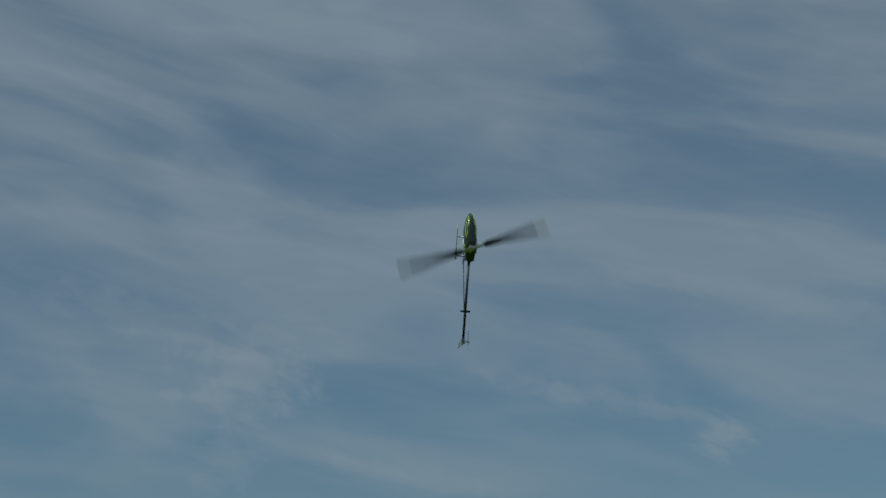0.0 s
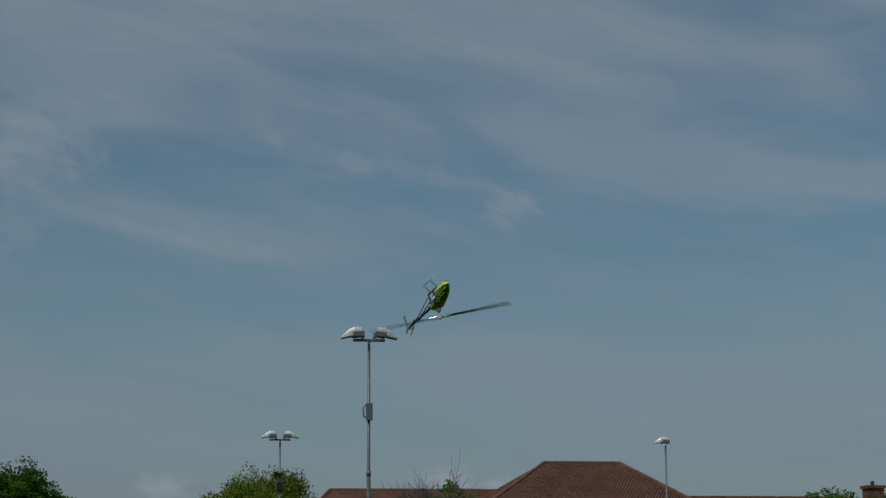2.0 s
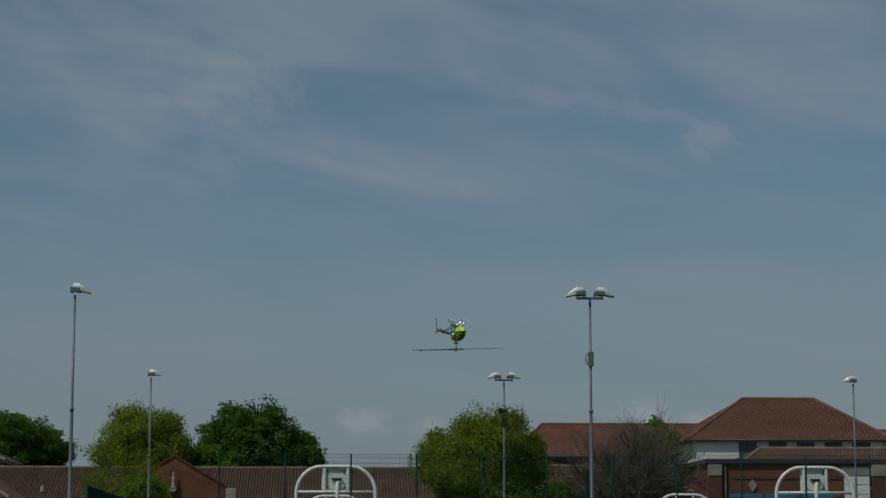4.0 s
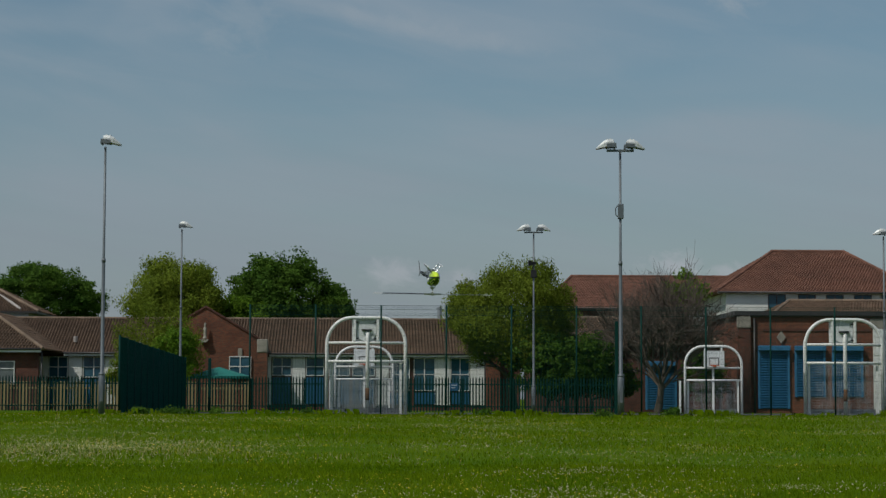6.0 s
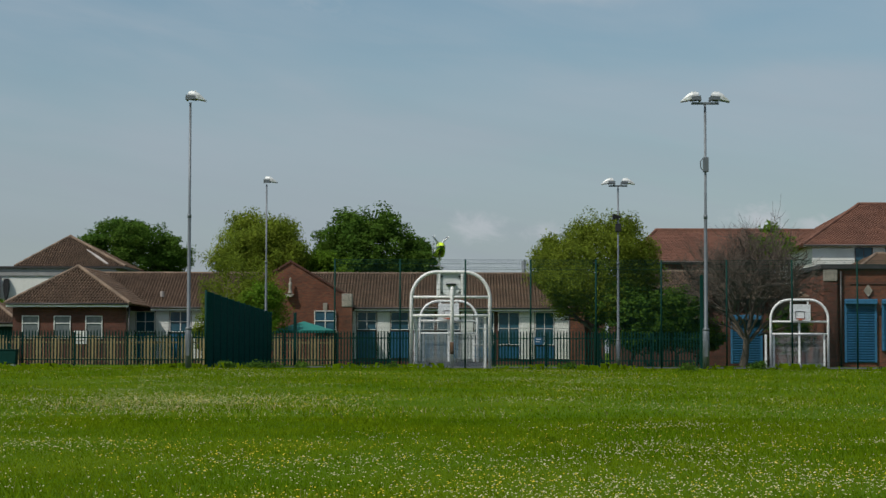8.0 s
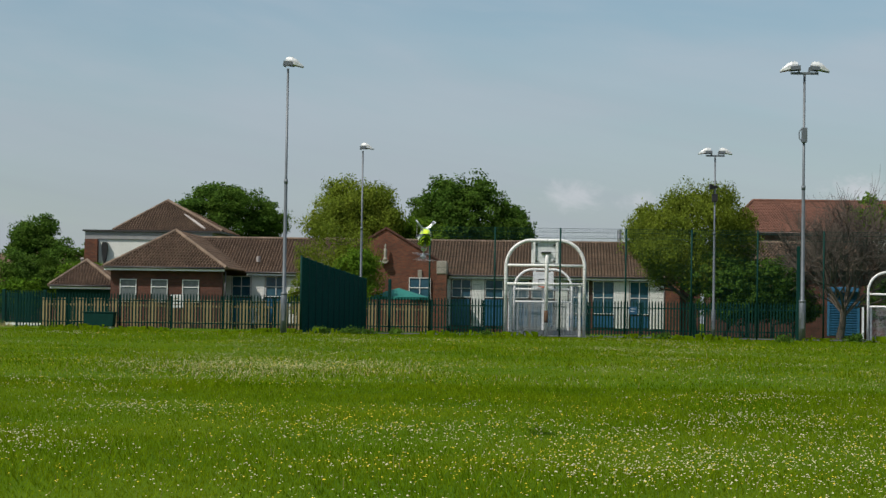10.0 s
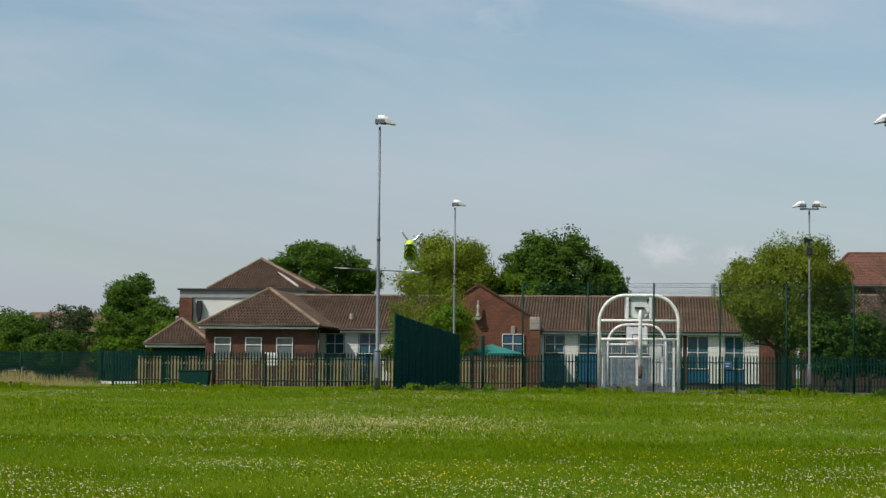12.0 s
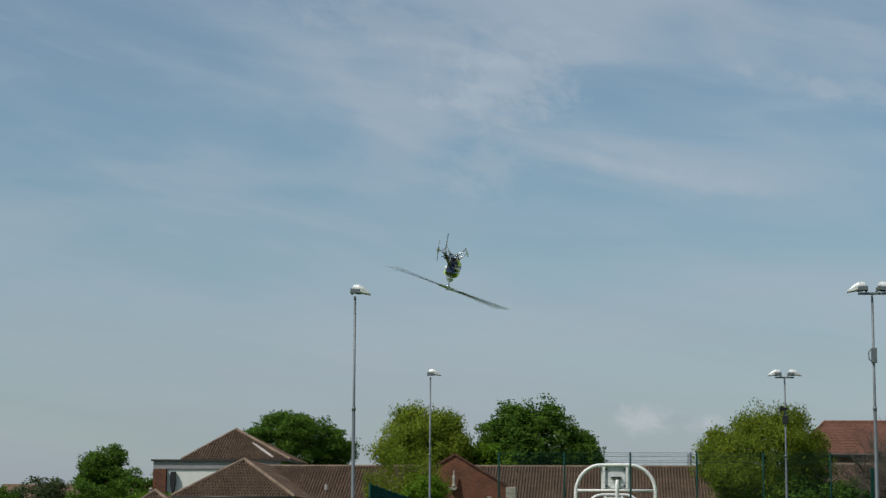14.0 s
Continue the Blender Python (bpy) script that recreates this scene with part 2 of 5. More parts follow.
MAT = dict(
    grass=material("grass_ground", (0.056, 0.112, 0.003), (0.088, 0.137, 0.005), rough=1.0, scale=0.35, fine=14, bump=0.5, dist=0.05, spec=0.03),
    blade=leaf_material("grass_blades", (0.1, 0.18, 0.004), (0.17, 0.234, 0.006), 0.45, 0.34, 0.0),
    straw=leaf_material("dry_stalks", (0.36, 0.3, 0.13), (0.3, 0.25, 0.11), 0.3),
    clover=material("clover_white", (0.64, 0.57, 0.36), (0.46, 0.4, 0.2), rough=0.8, scale=30, fine=300, island=0.2),
    yellow_petal=material("yellow_petals", (0.8, 0.6, 0.03), (0.7, 0.5, 0.03), rough=0.7, scale=30, fine=300, island=0.2),
    galv=material("galvanised_steel", (0.165, 0.18, 0.195), (0.12, 0.135, 0.15), rough=0.5, metal=0.35, scale=3, fine=40, bump=0.05),
    lamp_shell=material("lamp_shell", (0.74, 0.75, 0.74), (0.6, 0.6, 0.59), rough=0.4, metal=0.2, scale=5, fine=60, bump=0.05),
    lamp_glass=glass_material("lamp_glass", (0.25, 0.27, 0.28)),
    white_steel=material("white_painted_steel", (0.86, 0.86, 0.84), (0.76, 0.75, 0.72), rough=0.42, scale=4, fine=50, bump=0.05),
    board=material("white_backboard", (0.72, 0.74, 0.74), (0.62, 0.64, 0.64), rough=0.45, scale=3, fine=40, bump=0.03),
    wire=material("bright_galvanised_wire", (0.5, 0.52, 0.53), (0.42, 0.44, 0.45), rough=0.5, metal=0.2, scale=3, fine=40, bump=0),
    black=material("black_paint", (0.02, 0.02, 0.022), (0.03, 0.03, 0.03), rough=0.6, scale=5, fine=50, bump=0.03, spec=0.2),
    orange=material("orange_rim_paint", (0.6, 0.12, 0.03), (0.5, 0.1, 0.03), rough=0.45, scale=5, fine=50, bump=0.03),
    rust=material("rusty_patch", (0.16, 0.08, 0.035), (0.1, 0.06, 0.04), rough=0.9, scale=9, fine=70),
    green_steel=material("green_coated_steel", (0.0015, 0.028, 0.022), (0.002, 0.035, 0.028), rough=0.7, spec=0.15, scale=3, fine=40, bump=0.05),
    green_panel=material("green_fence_panel", (0.001, 0.05, 0.038), (0.0015, 0.06, 0.046), rough=0.85, spec=0.04, scale=3, fine=40, bump=0.05),
    timber=material("weathered_timber", (0.31, 0.235, 0.11), (0.2, 0.155, 0.075), rough=0.85, scale=2, fine=30, obj=0.15, stretch=(1, 1, 0.15)),
    brick=brick_material("red_brick", (0.2, 0.058, 0.025), (0.115, 0.036, 0.019), (0.11, 0.072, 0.048)),
    brick_dark=brick_material("dark_red_brick", (0.12, 0.036, 0.021), (0.08, 0.026, 0.016), (0.08, 0.053, 0.04)),
    stone=material("pale_stone", (0.34, 0.31, 0.26), (0.22, 0.2, 0.165), rough=0.85, scale=2, fine=30),
    render_white=material("white_render", (0.74, 0.74, 0.7), (0.62, 0.62, 0.58), rough=0.8, scale=0.9, fine=20, bump=0.1),
    fascia=material("white_fascia", (0.76, 0.76, 0.74), (0.68, 0.68, 0.66), rough=0.45, scale=2, fine=30, bump=0.03),
    grey_fascia=material("grey_fascia", (0.3, 0.3, 0.3), (0.24, 0.24, 0.24), rough=0.6, scale=2, fine=30, bump=0.05),
    gutter=material("dark_gutter", (0.03, 0.028, 0.028), (0.045, 0.04, 0.04), rough=0.45, scale=2, fine=30, bump=0.03),
    tile_brown=material("brown_roof_tile", (0.155, 0.102, 0.07), (0.108, 0.072, 0.05), rough=0.9, scale=0.7, fine=18, island=0.16, bump=0.2, spec=0.2),
    tile_red=material("red_roof_tile", (0.19, 0.092, 0.064), (0.14, 0.07, 0.05), rough=0.9, scale=0.5, fine=18, island=0.16, bump=0.2, spec=0.2),
    ridge=material("ridge_tile", (0.2, 0.14, 0.095), (0.15, 0.105, 0.075), rough=0.85, scale=1, fine=20, island=0.2),
    lead=material("pale_flashing", (0.42, 0.38, 0.35), (0.3, 0.27, 0.25), rough=0.5, scale=2, fine=20, bump=0.1),
    glass=material("window_glass", (0.02, 0.065, 0.1), (0.035, 0.1, 0.14), rough=0.08, scale=1.5, fine=4, bump=0.02, spec=0.35),
    curtained_glass=material("curtained_glass", (0.1, 0.12, 0.125), (0.16, 0.175, 0.175), rough=0.12, scale=1.5, fine=8, bump=0.02, spec=0.4),
    blue=material("blue_paint", (0.01, 0.09, 0.19), (0.009, 0.07, 0.15), rough=0.5, scale=2, fine=30, bump=0.05),
    blue_pale=material("faded_blue_paint", (0.035, 0.16, 0.3), (0.03, 0.13, 0.25), rough=0.55, scale=2, fine=30, bump=0.05),
    teal=material("teal_canvas", (0.012, 0.15, 0.125), (0.015, 0.18, 0.15), rough=0.8, scale=3, fine=90, bump=0.1),
    bark=material("bark", (0.1, 0.08, 0.06), (0.06, 0.05, 0.04), rough=0.95, scale=4, fine=30, bump=0.5, stretch=(1, 1, 0.25)),
    bark_pale=material("pale_bark", (0.4, 0.37, 0.32), (0.26, 0.23, 0.19), rough=0.9, scale=4, fine=30, bump=0.4, stretch=(1, 1, 0.25)),
    twig=material("grey_brown_twigs", (0.1, 0.078, 0.06), (0.06, 0.047, 0.038), rough=0.95, scale=2, fine=20, island=0.3),
    leaf_dark=leaf_material("dark_leaves", (0.055, 0.122, 0.015), (0.092, 0.165, 0.02), 0.42),
    leaf_mid=leaf_material("mid_green_leaves", (0.08, 0.165, 0.01), (0.115, 0.2, 0.014), 0.45),
    leaf_willow=leaf_material("willow_leaves", (0.145, 0.205, 0.02), (0.2, 0.25, 0.026), 0.45),
    leaf_olive=leaf_material("olive_willow_leaves", (0.115, 0.165, 0.015), (0.175, 0.22, 0.022), 0.45),
    leaf_grey=leaf_material("grey_green_leaves", (0.055, 0.085, 0.034), (0.085, 0.115, 0.046), 0.4),
    asphalt=material("court_asphalt", (0.06, 0.062, 0.06), (0.045, 0.047, 0.046), rough=0.9, scale=0.6, fine=40),
    carbon=material("carbon_fibre", (0.014, 0.014, 0.016), (0.024, 0.024, 0.027), rough=0.35, scale=40, fine=300, bump=0.03),
    alloy=material("bright_alloy", (0.62, 0.62, 0.64), (0.5, 0.5, 0.52), rough=0.28, metal=0.9, scale=30, fine=200, bump=0.02),
    white_plastic=material("white_plastic", (0.8, 0.8, 0.8), (0.72, 0.72, 0.72), rough=0.35, scale=30, fine=200, bump=0.02),
    blue_wrap=material("blue_battery_wrap", (0.025, 0.05, 0.16), (0.02, 0.035, 0.1), rough=0.4, scale=20, fine=150, bump=0.03),
)


# ---- geometry helpers ----
class Geo:
    """Collects vertices and faces."""

    def __init__(self):
        self.v, self.f = [], []

    def add(self, vs, fs):
        o = len(self.v)
        self.v += [tuple(p) for p in vs]
        self.f += [tuple(i + o for i in q) for q in fs]
        return self

    def box(self, x0, x1, y0, y1, z0, z1, m=None):
        vs = [Vector((x, y, z)) for x in (x0, x1) for y in (y0, y1) for z in (z0, z1)]
        if m is not None:
            vs = [m @ p for p in vs]
        return self.add(vs, [(0, 1, 3, 2), (4, 6, 7, 5), (0, 4, 5, 1), (2, 3, 7, 6), (0, 2, 6, 4), (1, 5, 7, 3)])

    def sweep(self, path, radii, n=10, cap=True):
        """A round tube along a path."""
        path = [Vector(p) for p in path]
        if isinstance(radii, (int, float)):
            radii = [radii] * len(path)
        rings, up = [], None
        for i, p in enumerate(path):
            d = (path[min(i + 1, len(path) - 1)] - path[max(i - 1, 0)]).normalized()
            if up is None:
                up = d.orthogonal().normalized()
            up = (up - d * up.dot(d)).normalized()
            side = d.cross(up)
            rings.append([p + (up * math.cos(2 * math.pi * k / n) + side * math.sin(2 * math.pi * k / n)) * radii[i] for k in range(n)])
        vs = [q for r in rings for q in r]
        fs = [(i * n + k, i * n + (k + 1) % n, (i + 1) * n + (k + 1) % n, (i + 1) * n + k) for i in range(len(path) - 1) for k in range(n)]
        if cap:
            fs += [tuple(range(n))[::-1], tuple((len(path) - 1) * n + k for k in range(n))]
        return self.add(vs, fs)

    def prism(self, poly, direction):
        """A flat polygon pushed along a direction."""
        poly = [Vector(p) for p in poly]
        n, d = len(poly), Vector(direction)
        fs = [tuple(range(n))[::-1], tuple(range(n, 2 * n))] + [(k, (k + 1) % n, n + (k + 1) % n, n + k) for k in range(n)]
        return self.add(poly + [p + d for p in poly], fs)

    def loft(self, rings, cap=True):
        n = len(rings[0])
        fs = [(i * n + k, i * n + (k + 1) % n, (i + 1) * n + (k + 1) % n, (i + 1) * n + k) for i in range(len(rings) - 1) for k in range(n)]
        if cap:
            fs += [tuple(range(n))[::-1], tuple((len(rings) - 1) * n + k for k in range(n))]
        return self.add([p for r in rings for p in r], fs)

    def mesh(self, name, mat, smooth=False, fix=True):
        me = bpy.data.meshes.new(name)
        me.from_pydata(self.v, [], self.f)
        if fix:
            bm = bmesh.new()
            bm.from_mesh(me)
            bmesh.ops.recalc_face_normals(bm, faces=bm.faces)
            bm.to_mesh(me)
            bm.free()
        me.materials.append(mat)
        if smooth:
            me.polygons.foreach_set("use_smooth", [True] * len(me.polygons))
        me.update()
        return me


def part(name, geo, mat, parent=None, label="", smooth=False, bevel=0.0, kind="", fix=True):
    me = geo if isinstance(geo, bpy.types.Mesh) else geo.mesh(name, mat, smooth, fix)
    ob = new(name, me)
    if parent is not None:
        ob.parent = parent
    if bevel:
        md = ob.modifiers.new("bevel", "BEVEL")
        md.width, md.segments, md.limit_method = bevel, 2, "ANGLE"
    return tagged(ob, label=label, kind=kind)


def thing(name, label, category, at=(0, 0, 0), rz=0.0, group="", kind=""):
    ob = new(name)
    ob.empty_display_size = 0.1
    ob.matrix_basis = pose(*at, 0, 0, rz)
    return tagged(ob, label, category, group, kind)


def quads_mesh(name, pts, mat):
    """Many separate four-sided pieces from an array (n, 4, 3)."""
    n = len(pts)
    me = bpy.data.meshes.new(name)
    me.vertices.add(4 * n)
    me.vertices.foreach_set("co", np.asarray(pts, np.float32).ravel())
    me.loops.add(4 * n)
    me.loops.foreach_set("vertex_index", np.arange(4 * n, dtype=np.int32))
    me.polygons.add(n)
    me.polygons.foreach_set("loop_start", np.arange(0, 4 * n, 4, dtype=np.int32))
    me.polygons.foreach_set("loop_total", np.full(n, 4, np.int32))
    me.materials.append(mat)
    me.update(calc_edges=True)
    return me


# ---- ground ----
def ground_height(x, y):
    """The field climbs gently to a low crest before the courts and drops a little behind it."""
    x, y = np.asarray(x, float), np.asarray(y, float)
    h = np.interp(y, [-400, -10, 0, 30, 66, 72, 84, 100, 3000], [-2.2, -1.3, -1.15, -0.66, -0.11, -0.08, -0.17, -0.25, -0.25])
    roll = 0.03 * np.sin(x * 0.21 + 1.0) * np.sin(y * 0.17) + 0.012 * np.sin(x * 0.53 + y * 0.31)
    return h + roll * np.clip((60 - np.abs(y - 30)) / 30, 0, 1) * 0.8


def ground():
    xs = np.concatenate([np.linspace(-2500, -80, 14), np.linspace(-70, 70, 141), np.linspace(80, 2500, 14)])
    ys = np.concatenate([np.linspace(-400, -12, 8), np.linspace(-10, 120, 131), np.linspace(130, 3000, 18)])
    X, Y = np.meshgrid(xs, ys)
    Z = ground_height(X, Y)
    nx, ny = len(xs), len(ys)
    v = np.stack([X, Y, Z], -1).reshape(-1, 3)
    f = [(j * nx + i, j * nx + i + 1, (j + 1) * nx + i + 1, (j + 1) * nx + i) for j in range(ny - 1) for i in range(nx - 1)]
    g = Geo()
    g.v, g.f = [tuple(p) for p in v], f
    part("ground", g, MAT["grass"], label="wide mown grass playing field climbing to a low crest", smooth=True, kind="structure", fix=False)["category"] = "ground"


ground()


def scatter(n, x_at, y0, y1, rng):
    """Points between two distances inside the strip x_at(y)."""
    y = np.sqrt(rng.uniform(y0 ** 2, y1 ** 2, n))
    lo, hi = x_at(y)
    x = rng.uniform(lo, hi)
    return x, y


def strip(y):
    return -0.42 * y - 2.5, 0.36 * y + 2.5


def patchiness(x, y, s, seed):
    """Cheap smooth random field between 0 and 1."""
    rng = np.random.default_rng(seed)
    v = np.zeros_like(x)
    for k in range(7):
        a, b, c = rng.uniform(-1, 1), rng.uniform(-1, 1), rng.uniform(0, 6.28)
        v += np.sin((a * x + b * y) * s * (1 + 0.5 * k) + c) / (1 + 0.35 * k)
    return 0.5 + 0.5 * np.tanh(v * 0.8)


def blades(n, y0, y1, height, width, seed, keep=None):
    rng = np.random.default_rng(seed)
    x, y = scatter(n, strip, y0, y1, rng)
    p = patchiness(x, y, 0.55, 5)
    if keep is not None:
        sel = rng.uniform(size=n) < keep(x, y)
        x, y, p = x[sel], y[sel], p[sel]
        n = len(x)
    z = ground_height(x, y) - 0.01
    a = rng.uniform(0, 2 * np.pi, n)
    h = height * rng.uniform(0.55, 1.3, n) * (0.65 + 0.7 * p)
    w = width * rng.uniform(0.7, 1.3, n)
    lx, ly = np.cos(a + 1.3) * h * rng.uniform(0.1, 1.1, n), np.sin(a + 1.3) * h * rng.uniform(0.1, 1.1, n)
    dx, dy = np.cos(a) * w / 2, np.sin(a) * w / 2
    q = np.empty((n, 4, 3))
    q[:, 0] = np.stack([x - dx, y - dy, z], -1)
    q[:, 1] = np.stack([x + dx, y + dy, z], -1)
    q[:, 2] = np.stack([x + lx + dx * 0.15, y + ly + dy * 0.15, z + h], -1)
    q[:, 3] = np.stack([x + lx - dx * 0.15, y + ly - dy * 0.15, z + h], -1)
    return q


def bare_patch(x, y):
    """Where clover crowds out the grass."""
    d = ((x + 4.9) / 3.5) ** 2 + ((y - 39.5) / 4.5) ** 2
    e = ((x - 6.0) / 3.2) ** 2 + ((y - 36.5) / 1.6) ** 2
    g = ((x - 0.6) / 2.8) ** 2 + ((y - 20.5) / 4.5) ** 2
    streak = 0.35 + 0.65 * patchiness(x, y, 1.3, 33)
    return (np.exp(-d * 1.6) * 0.9 + np.exp(-e * 1.6) * 0.4) * streak + np.exp(-g) * 0.48


def field_cover():
    q = np.concatenate([blades(340000, 12.5, 34, 0.05, 0.0095, 1), blades(170000, 31, 70, 0.058, 0.021, 2)])
    part("grass", quads_mesh("grass", q, MAT["blade"]), None, label="dense green grass blades covering the field", kind="stuff")["category"] = "grass"
    q = np.concatenate([blades(1500, 12.5, 34, 0.085, 0.006, 3), blades(40000, 32, 68, 0.085, 0.016, 4, lambda x, y: 0.05 + bare_patch(x, y) * 1.2)])
    part("dry_grass_stalks", quads_mesh("dry_grass_stalks", q, MAT["straw"]), None, label="pale dry grass stalks among the green blades", kind="stuff")["category"] = "grass"
    rng = np.random.default_rng(9)
    for name, mat, n, size, label, seed in (("clover_flowers", "clover", 240000, 0.0092, "small white clover heads scattered in patches over the grass", 11),
                                            ("yellow_flowers", "yellow_petal", 130000, 0.0084, "tiny yellow flowers scattered over the grass", 12)):
        # flower heads gather in loose clusters round chosen centres
        cx, cy = scatter(n // 14, strip, 12.5, 66, rng)
        pr = (patchiness(cx, cy, 0.8, seed) ** 3) * (0.42 if name[0] == "c" else 0.6) * np.where(cy < 27, 1.6, 0.5) + bare_patch(cx, cy) * 0.8
        sel = rng.uniform(size=len(cx)) < pr
        cx, cy = cx[sel], cy[sel]
        who = rng.integers(0, len(cx), int(len(cx) * (16 if name[0] == "c" else 8)))
        x, y = cx[who] + rng.normal(0, 0.4, len(who)), cy[who] + rng.normal(0, 0.45, len(who))
        z = ground_height(x, y) + rng.uniform(0.045, 0.1, len(x))
        s = size * rng.uniform(0.5, 1.3, len(x)) * np.where(rng.random(len(x)) < 0.02, 1.5, 1.0) * np.where(y > 34, 0.95, 1.0)
        unit = np.array([(1, 0, 0), (0, 1, 0), (-1, 0, 0), (0, -1, 0), (0, 0, 0.8)])
        tri = [(0, 1, 4), (1, 2, 4), (2, 3, 4), (3, 0, 4), (3, 2, 1, 0)]
        v = (np.stack([x, y, z], -1)[:, None] + unit[None] * s[:, None, None]).reshape(-1, 3)
        g = Geo()
        g.v = [tuple(p) for p in v]
        g.f = [tuple(5 * k + i for i in t) for k in range(len(x)) for t in tri]
        part(name, g, MAT[mat], None, label=label, kind="stuff", fix=False)["category"] = "flowers"


field_cover()


# ---- buildings ----
def tiled_plane(geo, corners, tile=(0.185, 0.33), lift=0.03, seed=0, amp=1.0):
    """Lays overlapping tiles on a flat roof plane. corners: two along the eave from left to right, then the upper ones."""
    rng = random.Random(seed)
    c = [Vector(p) for p in corners]
    u = (c[1] - c[0]).normalized()
    nrm = u.cross(c[-1] - c[0]).normalized()
    if nrm.z < 0:
        nrm = -nrm
    w = nrm.cross(u).normalized()
    if w.z < 0:
        w = -w
    poly = [((p - c[0]).dot(u), (p - c[0]).dot(w)) for p in c]

    def span(t):
        xs = []
        for (x0, y0), (x1, y1) in zip(poly, poly[1:] + poly[:1]):
            if (y0 - t) * (y1 - t) <= 0 and y0 != y1:
                xs.append(x0 + (x1 - x0) * (t - y0) / (y1 - y0))
        return (min(xs), max(xs)) if len(xs) > 1 else (0, 0)

    top = max(p[1] for p in poly)
    rows = int(top / tile[1])
    step = top / max(rows, 1)
    for j in range(rows):
        a, b = span((j + 0.5) * step)
        if b - a < tile[0]:
            continue
        n = max(1, round((b - a) / tile[0]))
        s = (b - a) / n
        for i in range(n):
            x0, x1 = a + i * s, a + (i + 1) * s
            y0, y1 = j * step - 0.03, (j + 1) * step
            h = lift + rng.uniform(0, 0.012)
            prof = [(k_, q_ * amp) for k_, q_ in ((0.0, -0.03), (0.2, 0.055), (0.48, 0.06), (0.72, -0.02), (0.97, -0.06))]
            lo = [c[0] + u * (x0 + (x1 - x0) * k) + w * y0 + nrm * (h + 0.03 + q) for k, q in prof]
            hi = [c[0] + u * (x0 + (x1 - x0) * k) + w * y1 + nrm * (h - 0.012 + q) for k, q in prof]
            lip = [p - nrm * 0.06 for p in lo]
            m = len(prof)
            geo.add(lo + hi + lip, [(k, k + 1, m + k + 1, m + k) for k in range(m - 1)] + [(2 * m + k, 2 * m + k + 1, k + 1, k) for k in range(m - 1)])


def ridge_run(geo, a, b, r=0.11, step=0.42):
    """Half-round ridge tiles from a to b."""
    a, b = Vector(a), Vector(b)
    n = max(1, round((b - a).length / step))
    for k in range(n):
        p, q = a.lerp(b, k / n), a.lerp(b, (k + 1.06) / n)
        geo.sweep([p, q], [r, r * 1.08], 8)


def hip_roof(parent, x0, x1, y0, y1, ze, zr, rx0, rx1, ry, mat, tile=(0.185, 0.33), seed=0, sides="flr", label="", amp=1.0):
    """A hipped roof over a rectangle; the ridge runs from rx0 to rx1 at ry."""
    A, B, C, D = (x0, y0, ze), (x1, y0, ze), (x1, y1, ze), (x0, y1, ze)
    P, Q = (rx0, ry, zr), (rx1, ry, zr)
    g = Geo()
    g.add([A, B, C, D, P, Q], [(0, 1, 5, 4), (1, 2, 5), (2, 3, 4, 5), (3, 0, 4), (3, 2, 1, 0)])
    roof = part("roof", g, mat, parent, label)
    t = Geo()
    if "f" in sides:
        tiled_plane(t, [A, B, Q, P] if rx1 - rx0 > 0.01 else [A, B, P], tile, seed=seed, amp=amp)
    if "l" in sides:
        tiled_plane(t, [D, A, P], tile, seed=seed + 1, amp=amp)
    if "r" in sides:
        tiled_plane(t, [B, C, Q], tile, seed=seed + 2, amp=amp)
    part("roof_tiles", t, mat, roof, kind="stuff", fix=False)
    r = Geo()
    for a, b in ((A, P), (B, Q), (P, Q)):
        if (Vector(a) - Vector(b)).length > 0.1:
            ridge_run(r, Vector(a) + Vector((0, 0, 0.05)), Vector(b) + Vector((0, 0, 0.05)))
    part("ridge_tiles", r, MAT["ridge"] if mat is MAT["tile_brown"] else mat, roof, kind="stuff")
    return roof


def gutter_line(parent, x0, x1, y, z, fascia="fascia", h=0.16):
    part("fascia", Geo().box(x0, x1, y, y + 0.05, z - h, z), MAT[fascia], parent)
    part("gutter", Geo().sweep([(x0, y - 0.06, z + 0.02), (x1, y - 0.06, z + 0.02)], 0.055, 8), MAT["gutter"], parent, smooth=True)


